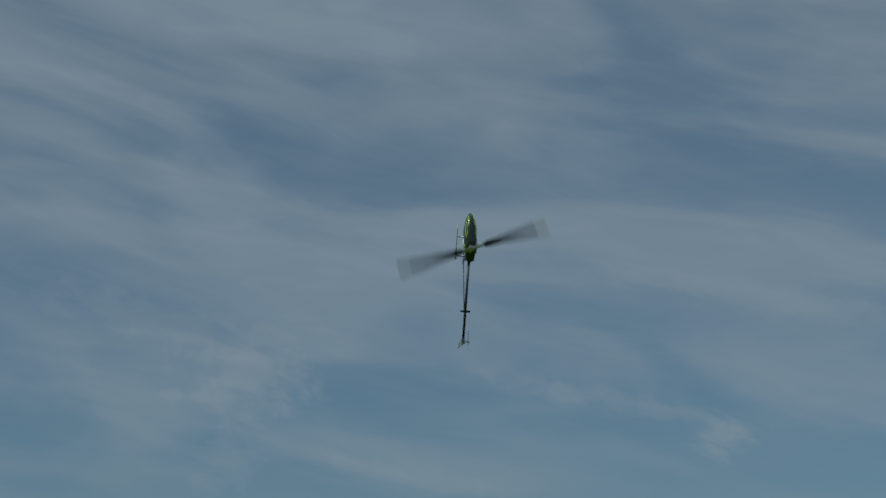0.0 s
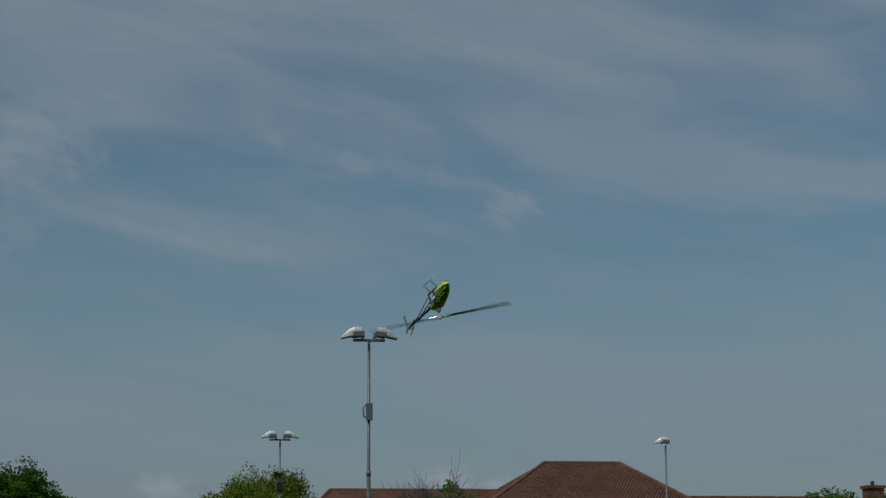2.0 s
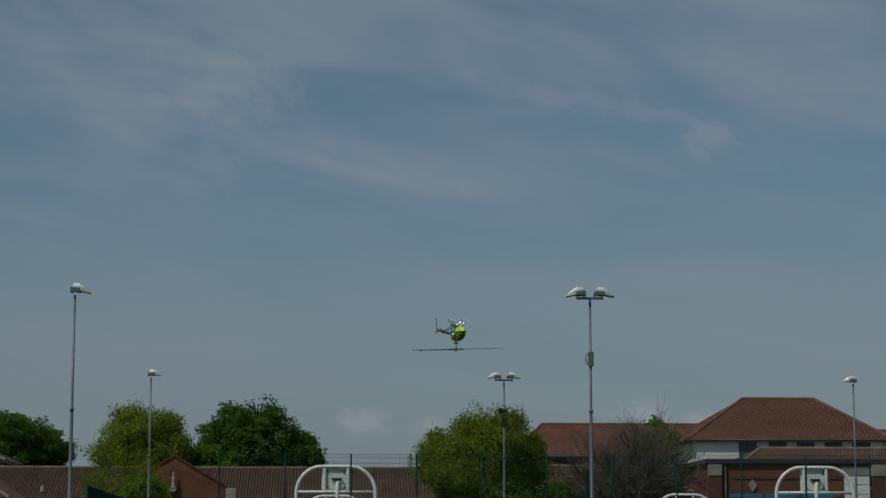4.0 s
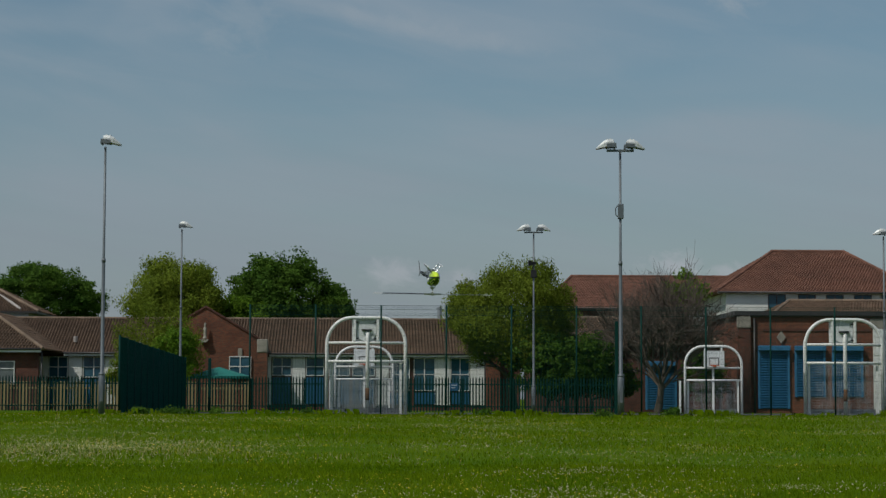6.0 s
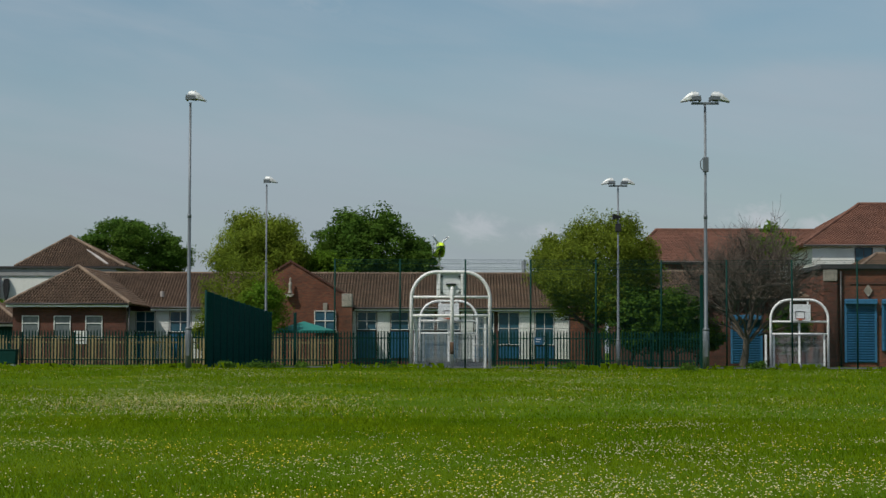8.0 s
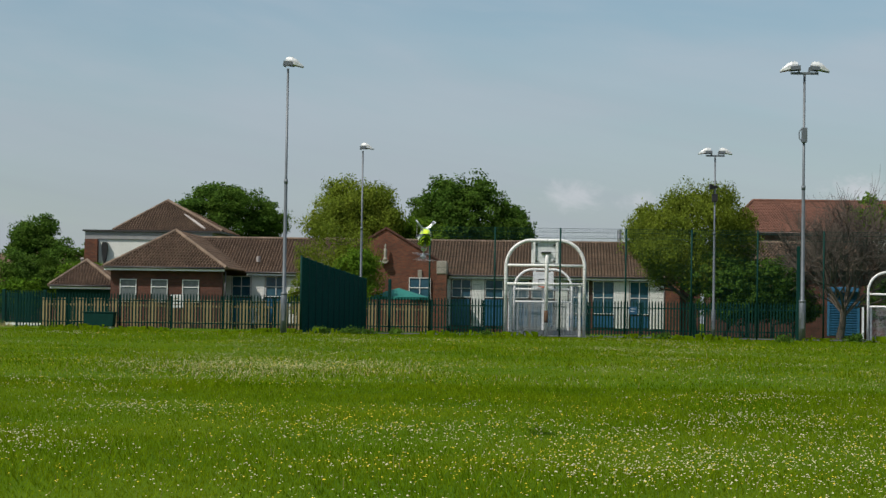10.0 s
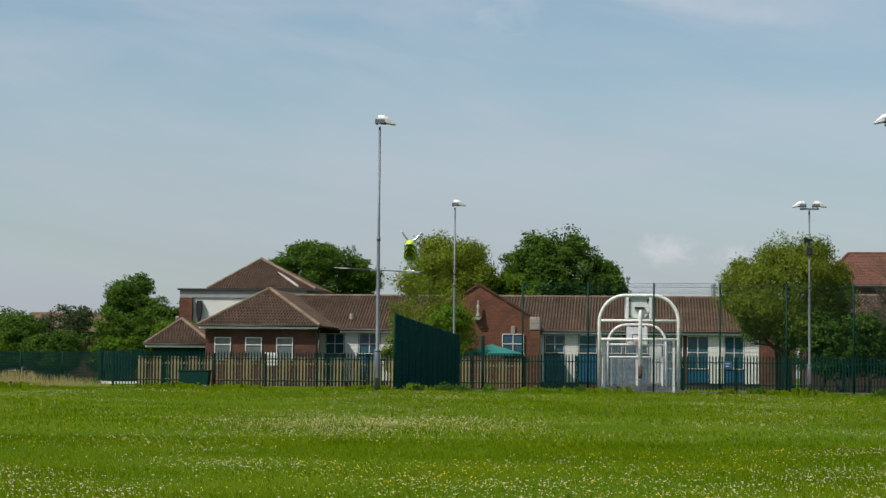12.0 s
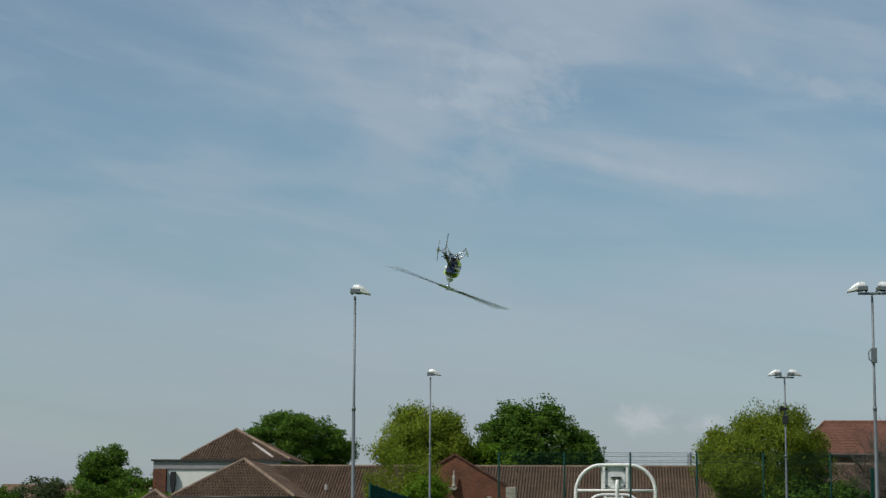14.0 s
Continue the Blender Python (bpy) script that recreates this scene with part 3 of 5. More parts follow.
def window(parent, x0, x1, y, z0, z1, cols=2, rows=2, frame_mat="fascia", sill=True, blue_to=None, pane="glass"):
    """A framed window set in a wall whose face is at y, with a blue panel below blue_to."""
    win = part("window", Geo().box(x0, x1, y + 0.03, y + 0.09, z0, z1), MAT[pane], parent)
    t = 0.03
    g = Geo()
    g.box(x0 - t, x0 + t * 0.4, y - 0.03, y + 0.06, z0 - t, z1 + t).box(x1 - t * 0.4, x1 + t, y - 0.03, y + 0.06, z0 - t, z1 + t)
    g.box(x0 + t * 0.4, x1 - t * 0.4, y - 0.028, y + 0.06, z1 - t * 0.4, z1 + t).box(x0 + t * 0.4, x1 - t * 0.4, y - 0.028, y + 0.06, z0 - t, z0 + t * 0.4)
    part("window_frame", g, MAT[frame_mat], win)
    for k in range(1, cols):
        xm = x0 + (x1 - x0) * k / cols
        part("mullion", Geo().box(xm - 0.022, xm + 0.022, y - 0.02, y + 0.05, z0, z1), MAT[frame_mat], win)
    for k in range(1, rows):
        zm = z0 + (z1 - z0) * (k / rows if rows == 2 and cols > 1 else 0.66)
        part("transom", Geo().box(x0, x1, y - 0.017, y + 0.05, zm - 0.022, zm + 0.022), MAT[frame_mat], win)
    if sill:
        part("sill", Geo().box(x0 - 0.1, x1 + 0.1, y - 0.1, y + 0.02, z0 - 0.13, z0 - 0.06), MAT["stone"], win)
    if blue_to is not None:
        part("blue_panel", Geo().box(x0, x1, y - 0.01, y + 0.05, blue_to, z0 - 0.14), MAT["blue"], win, "blue painted panel")
    return win


GZ = -0.25


def school():
    b = thing("school_building", "single-storey brick school with brown tiled roof, white panels and blue doors", "building")
    # long hall
    part("wall", Geo().box(-20.6, -13.0, 125, 134, GZ, 3.2).box(-6.1, 9.5, 125, 134, GZ, 3.2).box(-13, -6.1, 126, 134, GZ, 3.2), MAT["brick_dark"], b)
    x0, x1 = -22.6, 10.0
    A, B, C, D = (x0, 124.6, 3.16), (x1, 124.6, 3.16), (x1, 130, 5.5), (x0, 130, 5.5)
    roof = part("roof", Geo().prism([(x0, 124.6, 3.16), (x0, 130, 5.48), (x0, 135.4, 3.16)], (x1 - x0, 0, 0)), MAT["tile_brown"], b)
    t = Geo()
    tiled_plane(t, [A, B, C, D], seed=3)
    part("roof_tiles", t, MAT["tile_brown"], roof, kind="stuff", fix=False)
    r = Geo()
    ridge_run(r, (x0, 130, 5.53), (x1, 130, 5.53), 0.09)
    part("ridge_tiles", r, MAT["ridge"], roof, kind="stuff")
    gutter_line(b, -18.4, -13.2, 124.55, 3.18)
    gutter_line(b, -5.9, 8.4, 124.55, 3.18)
    s = 28.76

    def px(v):
        return (v - 720) / s
    for a, c in ((147, 162), (198, 222), (590, 613), (842, 868), (904, 931), (738, 760), (542, 553), (262, 285)):
        part("white_panel", Geo().box(px(a), px(c), 124.9, 125.02, 0.1, 3.0), MAT["fascia"], b, "white boarded wall panel", bevel=0.01)
        for k in range(1, 12):
            part("board_line", Geo().box(px(a) + 0.02, px(c) - 0.02, 124.88, 124.91, 0.1 + k * 0.24, 0.1 + k * 0.24 + 0.2), MAT["fascia"], b)
    for a, c, lo in ((164, 196, 1.75), (224, 260, 1.75), (556, 588, 1.9), (615, 645, 1.9), (655, 690, 1.9), (697, 735, 1.9), (763, 796, 1.0), (805, 841, 1.0), (870, 902, 1.0)):
        window(b, px(a), px(c), 124.93, lo, 2.95, 2, 2, "fascia", False, 0.15)
    # hipped wing
    part("wing_wall", Geo().box(-25.5, -18.9, 118.2, 118.6, GZ, 3.2).box(-25.5, -20.7, 118.6, 127, GZ, 3.2), MAT["brick_dark"], b)
    hip_roof(b, -25.9, -18.6, 117.8, 132, 3.25, 5.56, -22.3, -22.29, 121.6, MAT["tile_brown"], seed=11)
    w2 = Geo()
    w2.prism([(-25.9, 121.6, 3.25), (-22.3, 121.6, 5.56), (-18.6, 121.6, 3.25)], (0, 9, 0))
    part("wing_roof", w2, MAT["tile_brown"], b)
    t = Geo()
    tiled_plane(t, [(-18.6, 117.8, 3.25), (-18.6, 130, 3.25), (-22.3, 130, 5.56), (-22.3, 121.6, 5.56)], seed=14)
    part("wing_tiles", t, MAT["tile_brown"], b, kind="stuff", fix=False)
    gutter_line(b, -25.8, -18.7, 117.75, 3.24)
    for k in range(3):
        cx = -24.45 + k * 1.85
        window(b, cx - 0.46, cx + 0.46, 118.16, 1.35, 2.55, 1, 2, "fascia", True, pane="curtained_glass")
    # brick gable
    pk = (-9.6, 5.9)
    part("gable_wall", Geo().prism([(-13.3, 122, GZ), (-6.0, 122, GZ), (-6.0, 122, 3.75), (pk[0], 122, pk[1]), (-13.2, 122, 3.75)], (0, 0.4, 0)), MAT["brick"], b)
    for gx in (-6.4, -13.2):
        part("gable_side_wall", Geo().box(gx, gx + 0.38, 122.4, 126, GZ, 3.6), MAT["brick"], b)
    part("gable_roof", Geo().prism([(-6.1, 122.4, 3.55), (pk[0], 122.4, pk[1] - 0.2), (-13.1, 122.4, 3.55)], (0, 7.6, 0)), MAT["tile_brown"], b)
    for x, z in ((-6.0, 3.75), (-13.2, 3.75)):
        d = Vector((pk[0] - x, 0, pk[1] - z))
        g = Geo()
        n = 9
        for k in range(n):
            p, q = Vector((x, 122.2, z)) + d * (k / n), Vector((x, 122.2, z)) + d * ((k + 0.97) / n)
            g.prism([p + Vector((0, -0.28, 0.0)), q + Vector((0, -0.28, 0.0)), q + Vector((0, -0.28, 0.12)), p + Vector((0, -0.28, 0.12))], (0, 0.56, 0))
        part("coping", g, MAT["brick_dark"], b, "dark coping along the gable slope")
    for x in (-6.25, -13.25):
        part("pier", Geo().box(x - 0.24, x + 0.34, 121.6, 122.6, GZ, 3.2), MAT["brick"], b)
        part("pier_cap", Geo().box(x - 0.26, x + 0.36, 121.55, 122.65, 3.2, 4.0), MAT["stone"], b, "pale stone pier cap", bevel=0.05)
    window(b, -8.15, -6.9, 121.9, 1.8, 2.95, 2, 2, "fascia", True)
    part("stone_finial", Geo().box(-7.66, -7.4, 121.9, 122.0, 3.0, 3.45), MAT["stone"], b, bevel=0.03)
    part("end_pier", Geo().box(7.35, 8.2, 124.5, 125.0, GZ, 3.6), MAT["brick"], b)
    part("downpipe", Geo().sweep([(7.3, 124.8, 3.1), (7.3, 124.8, GZ)], 0.05, 8), MAT["gutter"], b, smooth=True)
    part("downpipe", Geo().sweep([(-18.7, 118.1, 3.1), (-18.7, 118.1, GZ)], 0.05, 8), MAT["gutter"], b, smooth=True)
    part("roof_vent", Geo().sweep([(-17.9, 126.0, 3.9), (-17.9, 126.0, 4.25)], 0.13, 10), MAT["lead"], b)
    # figure in the gable
    g = Geo()
    prof = [(0.0, 0.27), (0.08, 0.27), (0.1, 0.2), (0.22, 0.19), (0.45, 0.17), (0.62, 0.2), (0.78, 0.18), (0.86, 0.08), (0.92, 0.11), (1.02, 0.12), (1.1, 0.09), (1.16, 0.02)]
    g.sweep([(0, 0, z) for z, r in prof], [r * 0.62 for z, r in prof], 14)
    st = part("wall_statue", g, MAT["stone"], None, smooth=True)
    st.matrix_basis = pose(-9.62, 121.72, 4.0) @ Matrix.Scale(0.85, 4)
    tagged(st, "small pale stone statue on a bracket high on the brick gable", "statue")
    part("statue_bracket", Geo().prism([(-10.0, 121.62, 3.98), (-9.4, 121.62, 3.98), (-9.55, 121.62, 3.8), (-9.85, 121.62, 3.8)], (0, 0.4, 0)), MAT["stone"], b, "stone wall bracket")


def two_storey_left():
    b = thing("rear_school_block", "two-storey white rendered school block with brown pyramid roof", "building")
    part("wall", Geo().box(-31.4, -23.3, 140, 152, GZ, 5.7), MAT["render_white"], b)
    part("corner_pier", Geo().box(-32, -31.1, 139.6, 141.5, GZ, 5.7), MAT["brick"], b)
    part("parapet", Geo().box(-32.05, -23.1, 139.9, 152.1, 5.72, 6.24), MAT["grey_fascia"], b)
    part("parapet_coping", Geo().box(-32.2, -22.5, 139.75, 152.2, 6.244, 6.36), MAT["gutter"], b)
    hip_roof(b, -30.3, -22.6, 141, 151, 6.38, 8.75, -27.4, -27.39, 146, MAT["tile_brown"], seed=31)
    a, c = Vector((-23.85, 141.2, 6.55)), Vector((-25.75, 143.6, 7.7))
    part("flashing", Geo().sweep([a, a.lerp(c, 0.45), c], [0.1, 0.12, 0.05], 6), MAT["lead"], b, "pale lead flashing beside the hip")
    part("hopper_head", Geo().loft([[Vector((-30.62 + sx * w, 139.8 + sy * 0.18, z)) for sx, sy in ((-1, -1), (1, -1), (1, 1), (-1, 1))] for z, w in ((4.2, 0.09), (4.65, 0.17), (5.2, 0.2), (5.3, 0.16), (5.5, 0.16))]), MAT["black"], b, "black rainwater hopper")
    part("downpipe", Geo().sweep([(-30.62, 139.85, 4.4), (-30.68, 139.88, 3.9), (-30.68, 139.88, GZ)], 0.1, 8), MAT["black"], b, smooth=True)
    part("wall_lamp", Geo().sweep([(-32.1, 139.5, 4.1), (-32.1, 139.4, 4.35)], 0.12, 8), MAT["lead"], b)
    s = thing("store_shed", "low shed with hipped brown tiled roof and dark green walls", "shed")
    part("wall", Geo().box(-29.7, -26.2, 122.3, 128, GZ, 2.1), MAT["green_steel"], s)
    hip_roof(s, -30.1, -25.8, 121.9, 130, 2.16, 3.8, -28.7, -28.69, 126, MAT["tile_brown"], seed=41)
    gutter_line(s, -30.0, -25.9, 121.85, 2.16)


def right_blocks():
    b = thing("two_storey_block", "two-storey white rendered block with a large hipped red tiled roof", "building")
    part("wall", Geo().box(23.6, 36.0, 132.5, 148, GZ, 7.5), MAT["render_white"], b)
    hip_roof(b, 22.9, 36.7, 132.25, 148.2, 7.52, 10.75, 28.17, 33.2, 140, MAT["tile_red"], (0.2, 0.24), seed=51, amp=0.32)
    gutter_line(b, 23.0, 36.6, 132.2, 7.5, "render_white", 0.06)
    window(b, 26.4, 27.5, 132.45, 5.2, 7.36, 2, 1, "gutter", False)
    for k in range(4):
        window(b, 28.4 + 1.85 * k, 29.5 + 1.85 * k, 132.45, 6.98, 7.36, 2, 1, "gutter", False)
    c = thing("long_red_roof_block", "long low white block with a red tiled roof", "building")
    part("wall", Geo().box(35, 50, 138.5, 152, GZ, 7.1), MAT["render_white"], c)
    part("roof", Geo().prism([(34.6, 138, 7.1), (34.6, 145, 8.98), (34.6, 152, 7.1)], (16, 0, 0)), MAT["tile_red"], c)
    t = Geo()
    tiled_plane(t, [(34.6, 138, 7.1), (50.6, 138, 7.1), (50.6, 145, 8.98), (34.6, 145, 8.98)], (0.2, 0.26), seed=61, amp=0.32)
    part("roof_tiles", t, MAT["tile_red"], c, kind="stuff", fix=False)
    part("chimney", Geo().box(49.6, 50.7, 139, 140.1, 7, 9.2).box(49.5, 50.8, 138.9, 140.2, 9.2, 9.4), MAT["brick"], c, "red brick chimney stack")
    part("chimney_pot", Geo().sweep([(50.1, 139.5, 9.4), (50.1, 139.5, 9.7)], [0.14, 0.11], 10), MAT["brick_dark"], c)
    d = thing("rear_red_roof_house", "house behind the trees with a plain red tiled roof", "building")
    part("wall", Geo().box(13.6, 34, 155.5, 165, GZ, 7.4), MAT["brick_dark"], d)
    hip_roof(d, 13.3, 40, 155, 165, 7.42, 10.15, 16.2, 37, 160, MAT["tile_red"], (0.2, 0.26), seed=71, sides="fl", amp=0.32)
    gutter_line(d, 13.4, 34, 154.95, 7.42, "gutter")
    # brick sports building with blue shutters
    e = thing("brick_hall", "flat-roofed brick hall with stone-capped piers and blue shuttered openings", "building")
    part("wall", Geo().box(20.6, 34.6, 112, 122, GZ, 5.15), MAT["brick"], e)
    part("parapet", Geo().box(20.4, 34.8, 111.8, 122.2, 5.154, 5.4), MAT["gutter"], e)
    part("stone_band", Geo().box(28.0, 34.7, 111.93, 112.0, 4.5, 5.0), MAT["stone"], e)
    part("brick_course", Geo().box(22.0, 28.0, 111.95, 112.0, 4.3, 4.42), MAT["brick_dark"], e)
    for x in (20.8, 29.95, 32.0, 34.4):
        part("pier", Geo().box(x - 0.25, x + 0.45, 111.75, 112.0, GZ, 4.45), MAT["brick_dark"], e)
        part("pier_cap", Geo().box(x - 0.28, x + 0.48, 111.7, 112.0, 4.454, 5.1), MAT["stone"], e, "pale stone pier cap", bevel=0.04)
    part("downpipe", Geo().sweep([(21.5, 111.9, 5.0), (21.5, 111.9, GZ)], 0.06, 8), MAT["gutter"], e, smooth=True)
    part("wall_badge", Geo().prism([(22.75, 111.9, 3.95), (23.0, 111.9, 4.3), (23.25, 111.9, 3.95), (23.0, 111.9, 3.6)], (0, 0.1, 0)), MAT["stone"], e, "diamond stone badge")
    for x0, x1, z0, z1 in ((21.75, 23.4, 0.0, 3.2), (23.8, 25.4, 0.65, 3.2), (25.9, 27.5, 0.65, 3.2), (16.1, 17.8, -0.1, 2.4)):
        y = 112.0 if x0 > 20 else 116.5
        sh = part("shutter", Geo().box(x0, x1, y - 0.05, y + 0.05, z0, z1), MAT["blue"], e, "blue roller shutter")
        part("shutter_box", Geo().box(x0 - 0.06, x1 + 0.06, y - 0.34, y, z1, z1 + 0.28), MAT["blue_pale"], sh, bevel=0.03)
        n = int((z1 - z0) / 0.14)
        me = Geo().prism([(x0 + 0.06, y - 0.05, 0), (x0 + 0.06, y - 0.085, 0.03), (x0 + 0.06, y - 0.085, 0.09), (x0 + 0.06, y - 0.05, 0.12)], (x1 - x0 - 0.12, 0, 0)).mesh("slat", MAT["blue"])
        for k in range(n):
            sl = part("slat", me, None, sh)
            sl.location = (0, 0, z0 + 0.01 + k * 0.14)
        for x in (x0, x1):
            part("guide_rail", Geo().box(x - 0.06, x + 0.06, y - 0.12, y, z0, z1), MAT["blue_pale"], sh)
    for x0, x1 in ((28.15, 29.65), (30.45, 31.85), (32.5, 34.1)):
        dr = part("garage_door", Geo().box(x0, x1, 111.94, 112.02, GZ, 4.45), MAT["render_white"], e, "white up-and-over door")
        for k in range(9):
            part("door_rib", Geo().box(x0 + 0.05, x1 - 0.05, 111.915, 111.94, GZ + 0.1 + k * 0.52, GZ + 0.5 + k * 0.52), MAT["fascia"], dr)
    # low tiled lean roof behind its parapet
    f = thing("low_tiled_outbuilding", "low outbuilding with a shallow mossy brown tiled roof", "building")
    part("wall", Geo().box(25, 38, 122.6, 127, GZ, 5.6), MAT["brick_dark"], f)
    hip_roof(f, 24.6, 39, 122.3, 130, 5.62, 6.6, 26.3, 38, 125.5, MAT["tile_brown"], seed=81)
    g = thing("side_wing", "low brick wing with a brown tiled roof behind the bare tree", "building")
    part("wall", Geo().box(9.8, 20.4, 117, 126, GZ, 3.6), MAT["brick_dark"], g)
    hip_roof(g, 9.6, 20.6, 116.6, 127, 3.62, 5.3, 11.5, 18, 121.5, MAT["tile_brown"], seed=91)


def distant_houses():
    for x, y, w, h in ((-52, 210, 9, 4.6), (-66, 230, 10, 5.0)):
        b = thing("distant_house", "distant house with a grey-brown tiled roof", "house")
        part("wall", Geo().box(x - w / 2, x + w / 2, y, y + 7, GZ, h), MAT["brick_dark"], b)
        part("roof", Geo().prism([(x - w / 2 - 0.3, y - 0.4, h), (x - w / 2 - 0.3, y + 3.5, h + 2.4), (x - w / 2 - 0.3, y + 7.4, h)], (w + 0.6, 0, 0)), MAT["tile_brown"], b)


school()
two_storey_left()
right_blocks()
distant_houses()


# ---- courts ----
def court_surface():
    g = Geo()
    xs, ys = np.linspace(-8.8, 26.3, 15), np.linspace(73.6, 103.4, 15)
    vs = [(x, y, float(ground_height(x, y)) + 0.03) for y in ys for x in xs]
    n = len(xs)
    g.add(vs, [(j * n + i, j * n + i + 1, (j + 1) * n + i + 1, (j + 1) * n + i) for j in range(len(ys) - 1) for i in range(n - 1)])
    part("court_surface", g, MAT["asphalt"], label="dark grey asphalt of two ball courts", kind="structure", fix=False)["category"] = "court"


court_surface()


def flood_head():
    """A floodlight head whose nose points along +x; hung at the origin."""
    g = Geo()
    rings = []
    for x, zl, zh, w in ((-0.16, 0.05, 0.13, 0.13), (-0.13, 0.02, 0.22, 0.18), (0.08, 0.0, 0.24, 0.2), (0.22, -0.02, 0.2, 0.2), (0.42, -0.04, 0.05, 0.16), (0.5, -0.045, -0.01, 0.13)):
        rings.append([Vector((x, sy * w * k, z)) for sy, k, z in ((-1, 1, zl), (1, 1, zl), (1, 1, zl + (zh - zl) * 0.6), (1, 0.7, zh), (-1, 0.7, zh), (-1, 1, zl + (zh - zl) * 0.6))])
    g.loft(rings)
    g.box(-0.06, -0.01, -0.09, 0.09, 0.2, 0.27).box(0.06, 0.11, -0.09, 0.09, 0.2, 0.27)
    shell = g.mesh("lamp_shell", MAT["lamp_shell"])
    k = Geo().prism([(-0.1, -0.17, 0.01), (0.5, -0.13, -0.05), (0.5, 0.13, -0.05), (-0.1, 0.17, 0.01)], (0, 0, -0.02))
    glass = k.mesh("lamp_glass", MAT["lamp_glass"])
    y = Geo().box(-0.2, 0.14, -0.26, -0.235, -0.05, 0.08).box(-0.2, 0.14, 0.235, 0.26, -0.05, 0.08).box(-0.2, -0.15, -0.26, 0.26, -0.09, -0.05)
    return shell, glass, y.mesh("bracket", MAT["galv"])


HEAD = flood_head()


def add_head(parent, x, z, rz, tilt=0):
    h = part("lamp_head", HEAD[0], None, parent, "pale grey floodlight head")
    h.matrix_basis = pose(x, 0, z, 0, tilt, rz)
    part("lamp_glass", HEAD[1], None, h)
    part("bracket", HEAD[2], None, h)


def flood_post(x, y, height, heads, box=False, horn=False):
    z = float(ground_height(x, y))
    n = {1: "one head", 2: "two heads"}[len(heads)]
    b = thing("floodlight_post", "tall galvanised steel floodlight post with " + n + " beside the court", "floodlight", (x, y, z), group="court floodlights")
    H = height - z
    part("pole", Geo().sweep([(0, 0, 0), (0, 0, 1.35), (0, 0, 1.42), (0, 0, H * 0.57), (0, 0, H * 0.575), (0, 0, H)], [0.115, 0.115, 0.07, 0.057, 0.046, 0.041], 14), MAT["galv"], b, smooth=True)
    part("base_door", Geo().box(-0.05, 0.05, -0.125, -0.1, 0.45, 1.0), MAT["galv"], b)
    part("collar", Geo().sweep([(0, 0, 1.36), (0, 0, 1.44)], [0.122, 0.11], 14), MAT["galv"], b, smooth=True)
    part("collar", Geo().sweep([(0, 0, H * 0.565), (0, 0, H * 0.58)], 0.07, 12), MAT["galv"], b, smooth=True)
    if len(heads) == 2:
        part("crossarm", Geo().box(-0.48, 0.48, -0.05, 0.05, H - 0.04, H + 0.04), MAT["galv"], b, bevel=0.01)
    for hx, rz, tilt in heads:
        add_head(b, hx, H + 0.15, rz, tilt)
    if box:
        part("junction_box", Geo().box(-0.09, 0.1, -0.16, 0.02, H - 2.42, H - 1.9), MAT["galv"], b, "grey junction box strapped to the pole", bevel=0.02)
        part("conduit", Geo().sweep([(-0.1, -0.08, H - 2.35), (-0.17, -0.08, H - 2.28), (-0.18, -0.08, H - 2.05), (-0.1, -0.08, H - 1.95)], 0.02, 8), MAT["galv"], b)
    if horn:
        part("loudspeaker", Geo().loft([[Vector((px_, -0.1 + sy * w, H - 1.6 + sz * w * 0.6)) for sy, sz in ((-1, -1), (1, -1), (1, 1), (-1, 1))] for px_, w in ((-0.28, 0.24), (-0.05, 0.12), (0.12, 0.1), (0.14, 0.02))]), MAT["black"], b, "black horn loudspeaker")
        part("clamp_box", Geo().box(-0.14, 0.14, -0.18, 0.1, H - 2.35, H - 1.95), MAT["black"], b, bevel=0.03)
    return b


flood_post(-9.16, 71, 9.25, [(0.06, 0, 6)])
flood_post(8.92, 71, 9.25, [(-0.36, 180, 6), (0.36, 0, 6)], box=True)
flood_post(26.98, 71, 9.25, [(-0.06, 180, 6)])
flood_post(-9.46, 104, 9.1, [(0.06, 0, 2)])
flood_post(8.58, 104, 9.05, [(-0.36, 180, 2), (0.36, 0, 2)], horn=True)
flood_post(26.75, 104, 8.95, [(-0.06, 180, 2)])


def arch_path(w, h, base, rise, n=10):
    """Up one side, over a flattened arch and down the other."""
    pts = [(-w, 0, base)]
    for k in range(n + 1):
        a = math.pi - k * math.pi / 2 / n
        pts.append((-w + rise * 0.95 + rise * 0.95 * math.cos(a), 0, h - rise + rise * math.sin(a)))
    for k in range(n + 1):
        a = math.pi / 2 - k * math.pi / 2 / n
        pts.append((w - rise * 0.95 + rise * 0.95 * math.cos(a), 0, h - rise + rise * math.sin(a)))
    pts.append((w, 0, base))
    return pts


def mesh_panel(x0, x1, z0, z1, dx, dz, r, y=0.0):
    """Welded wire: upright and level wires as thin square rods."""
    g = Geo()
    for k in range(int((x1 - x0) / dx) + 1):
        x = x0 + k * dx
        g.box(x - r, x + r, y - r, y + r, z0, z1)
    for k in range(int((z1 - z0) / dz) + 1):
        z = z0 + k * dz
        g.box(x0, x1, y - 3 * r, y - r, z - r, z + r)
    return g


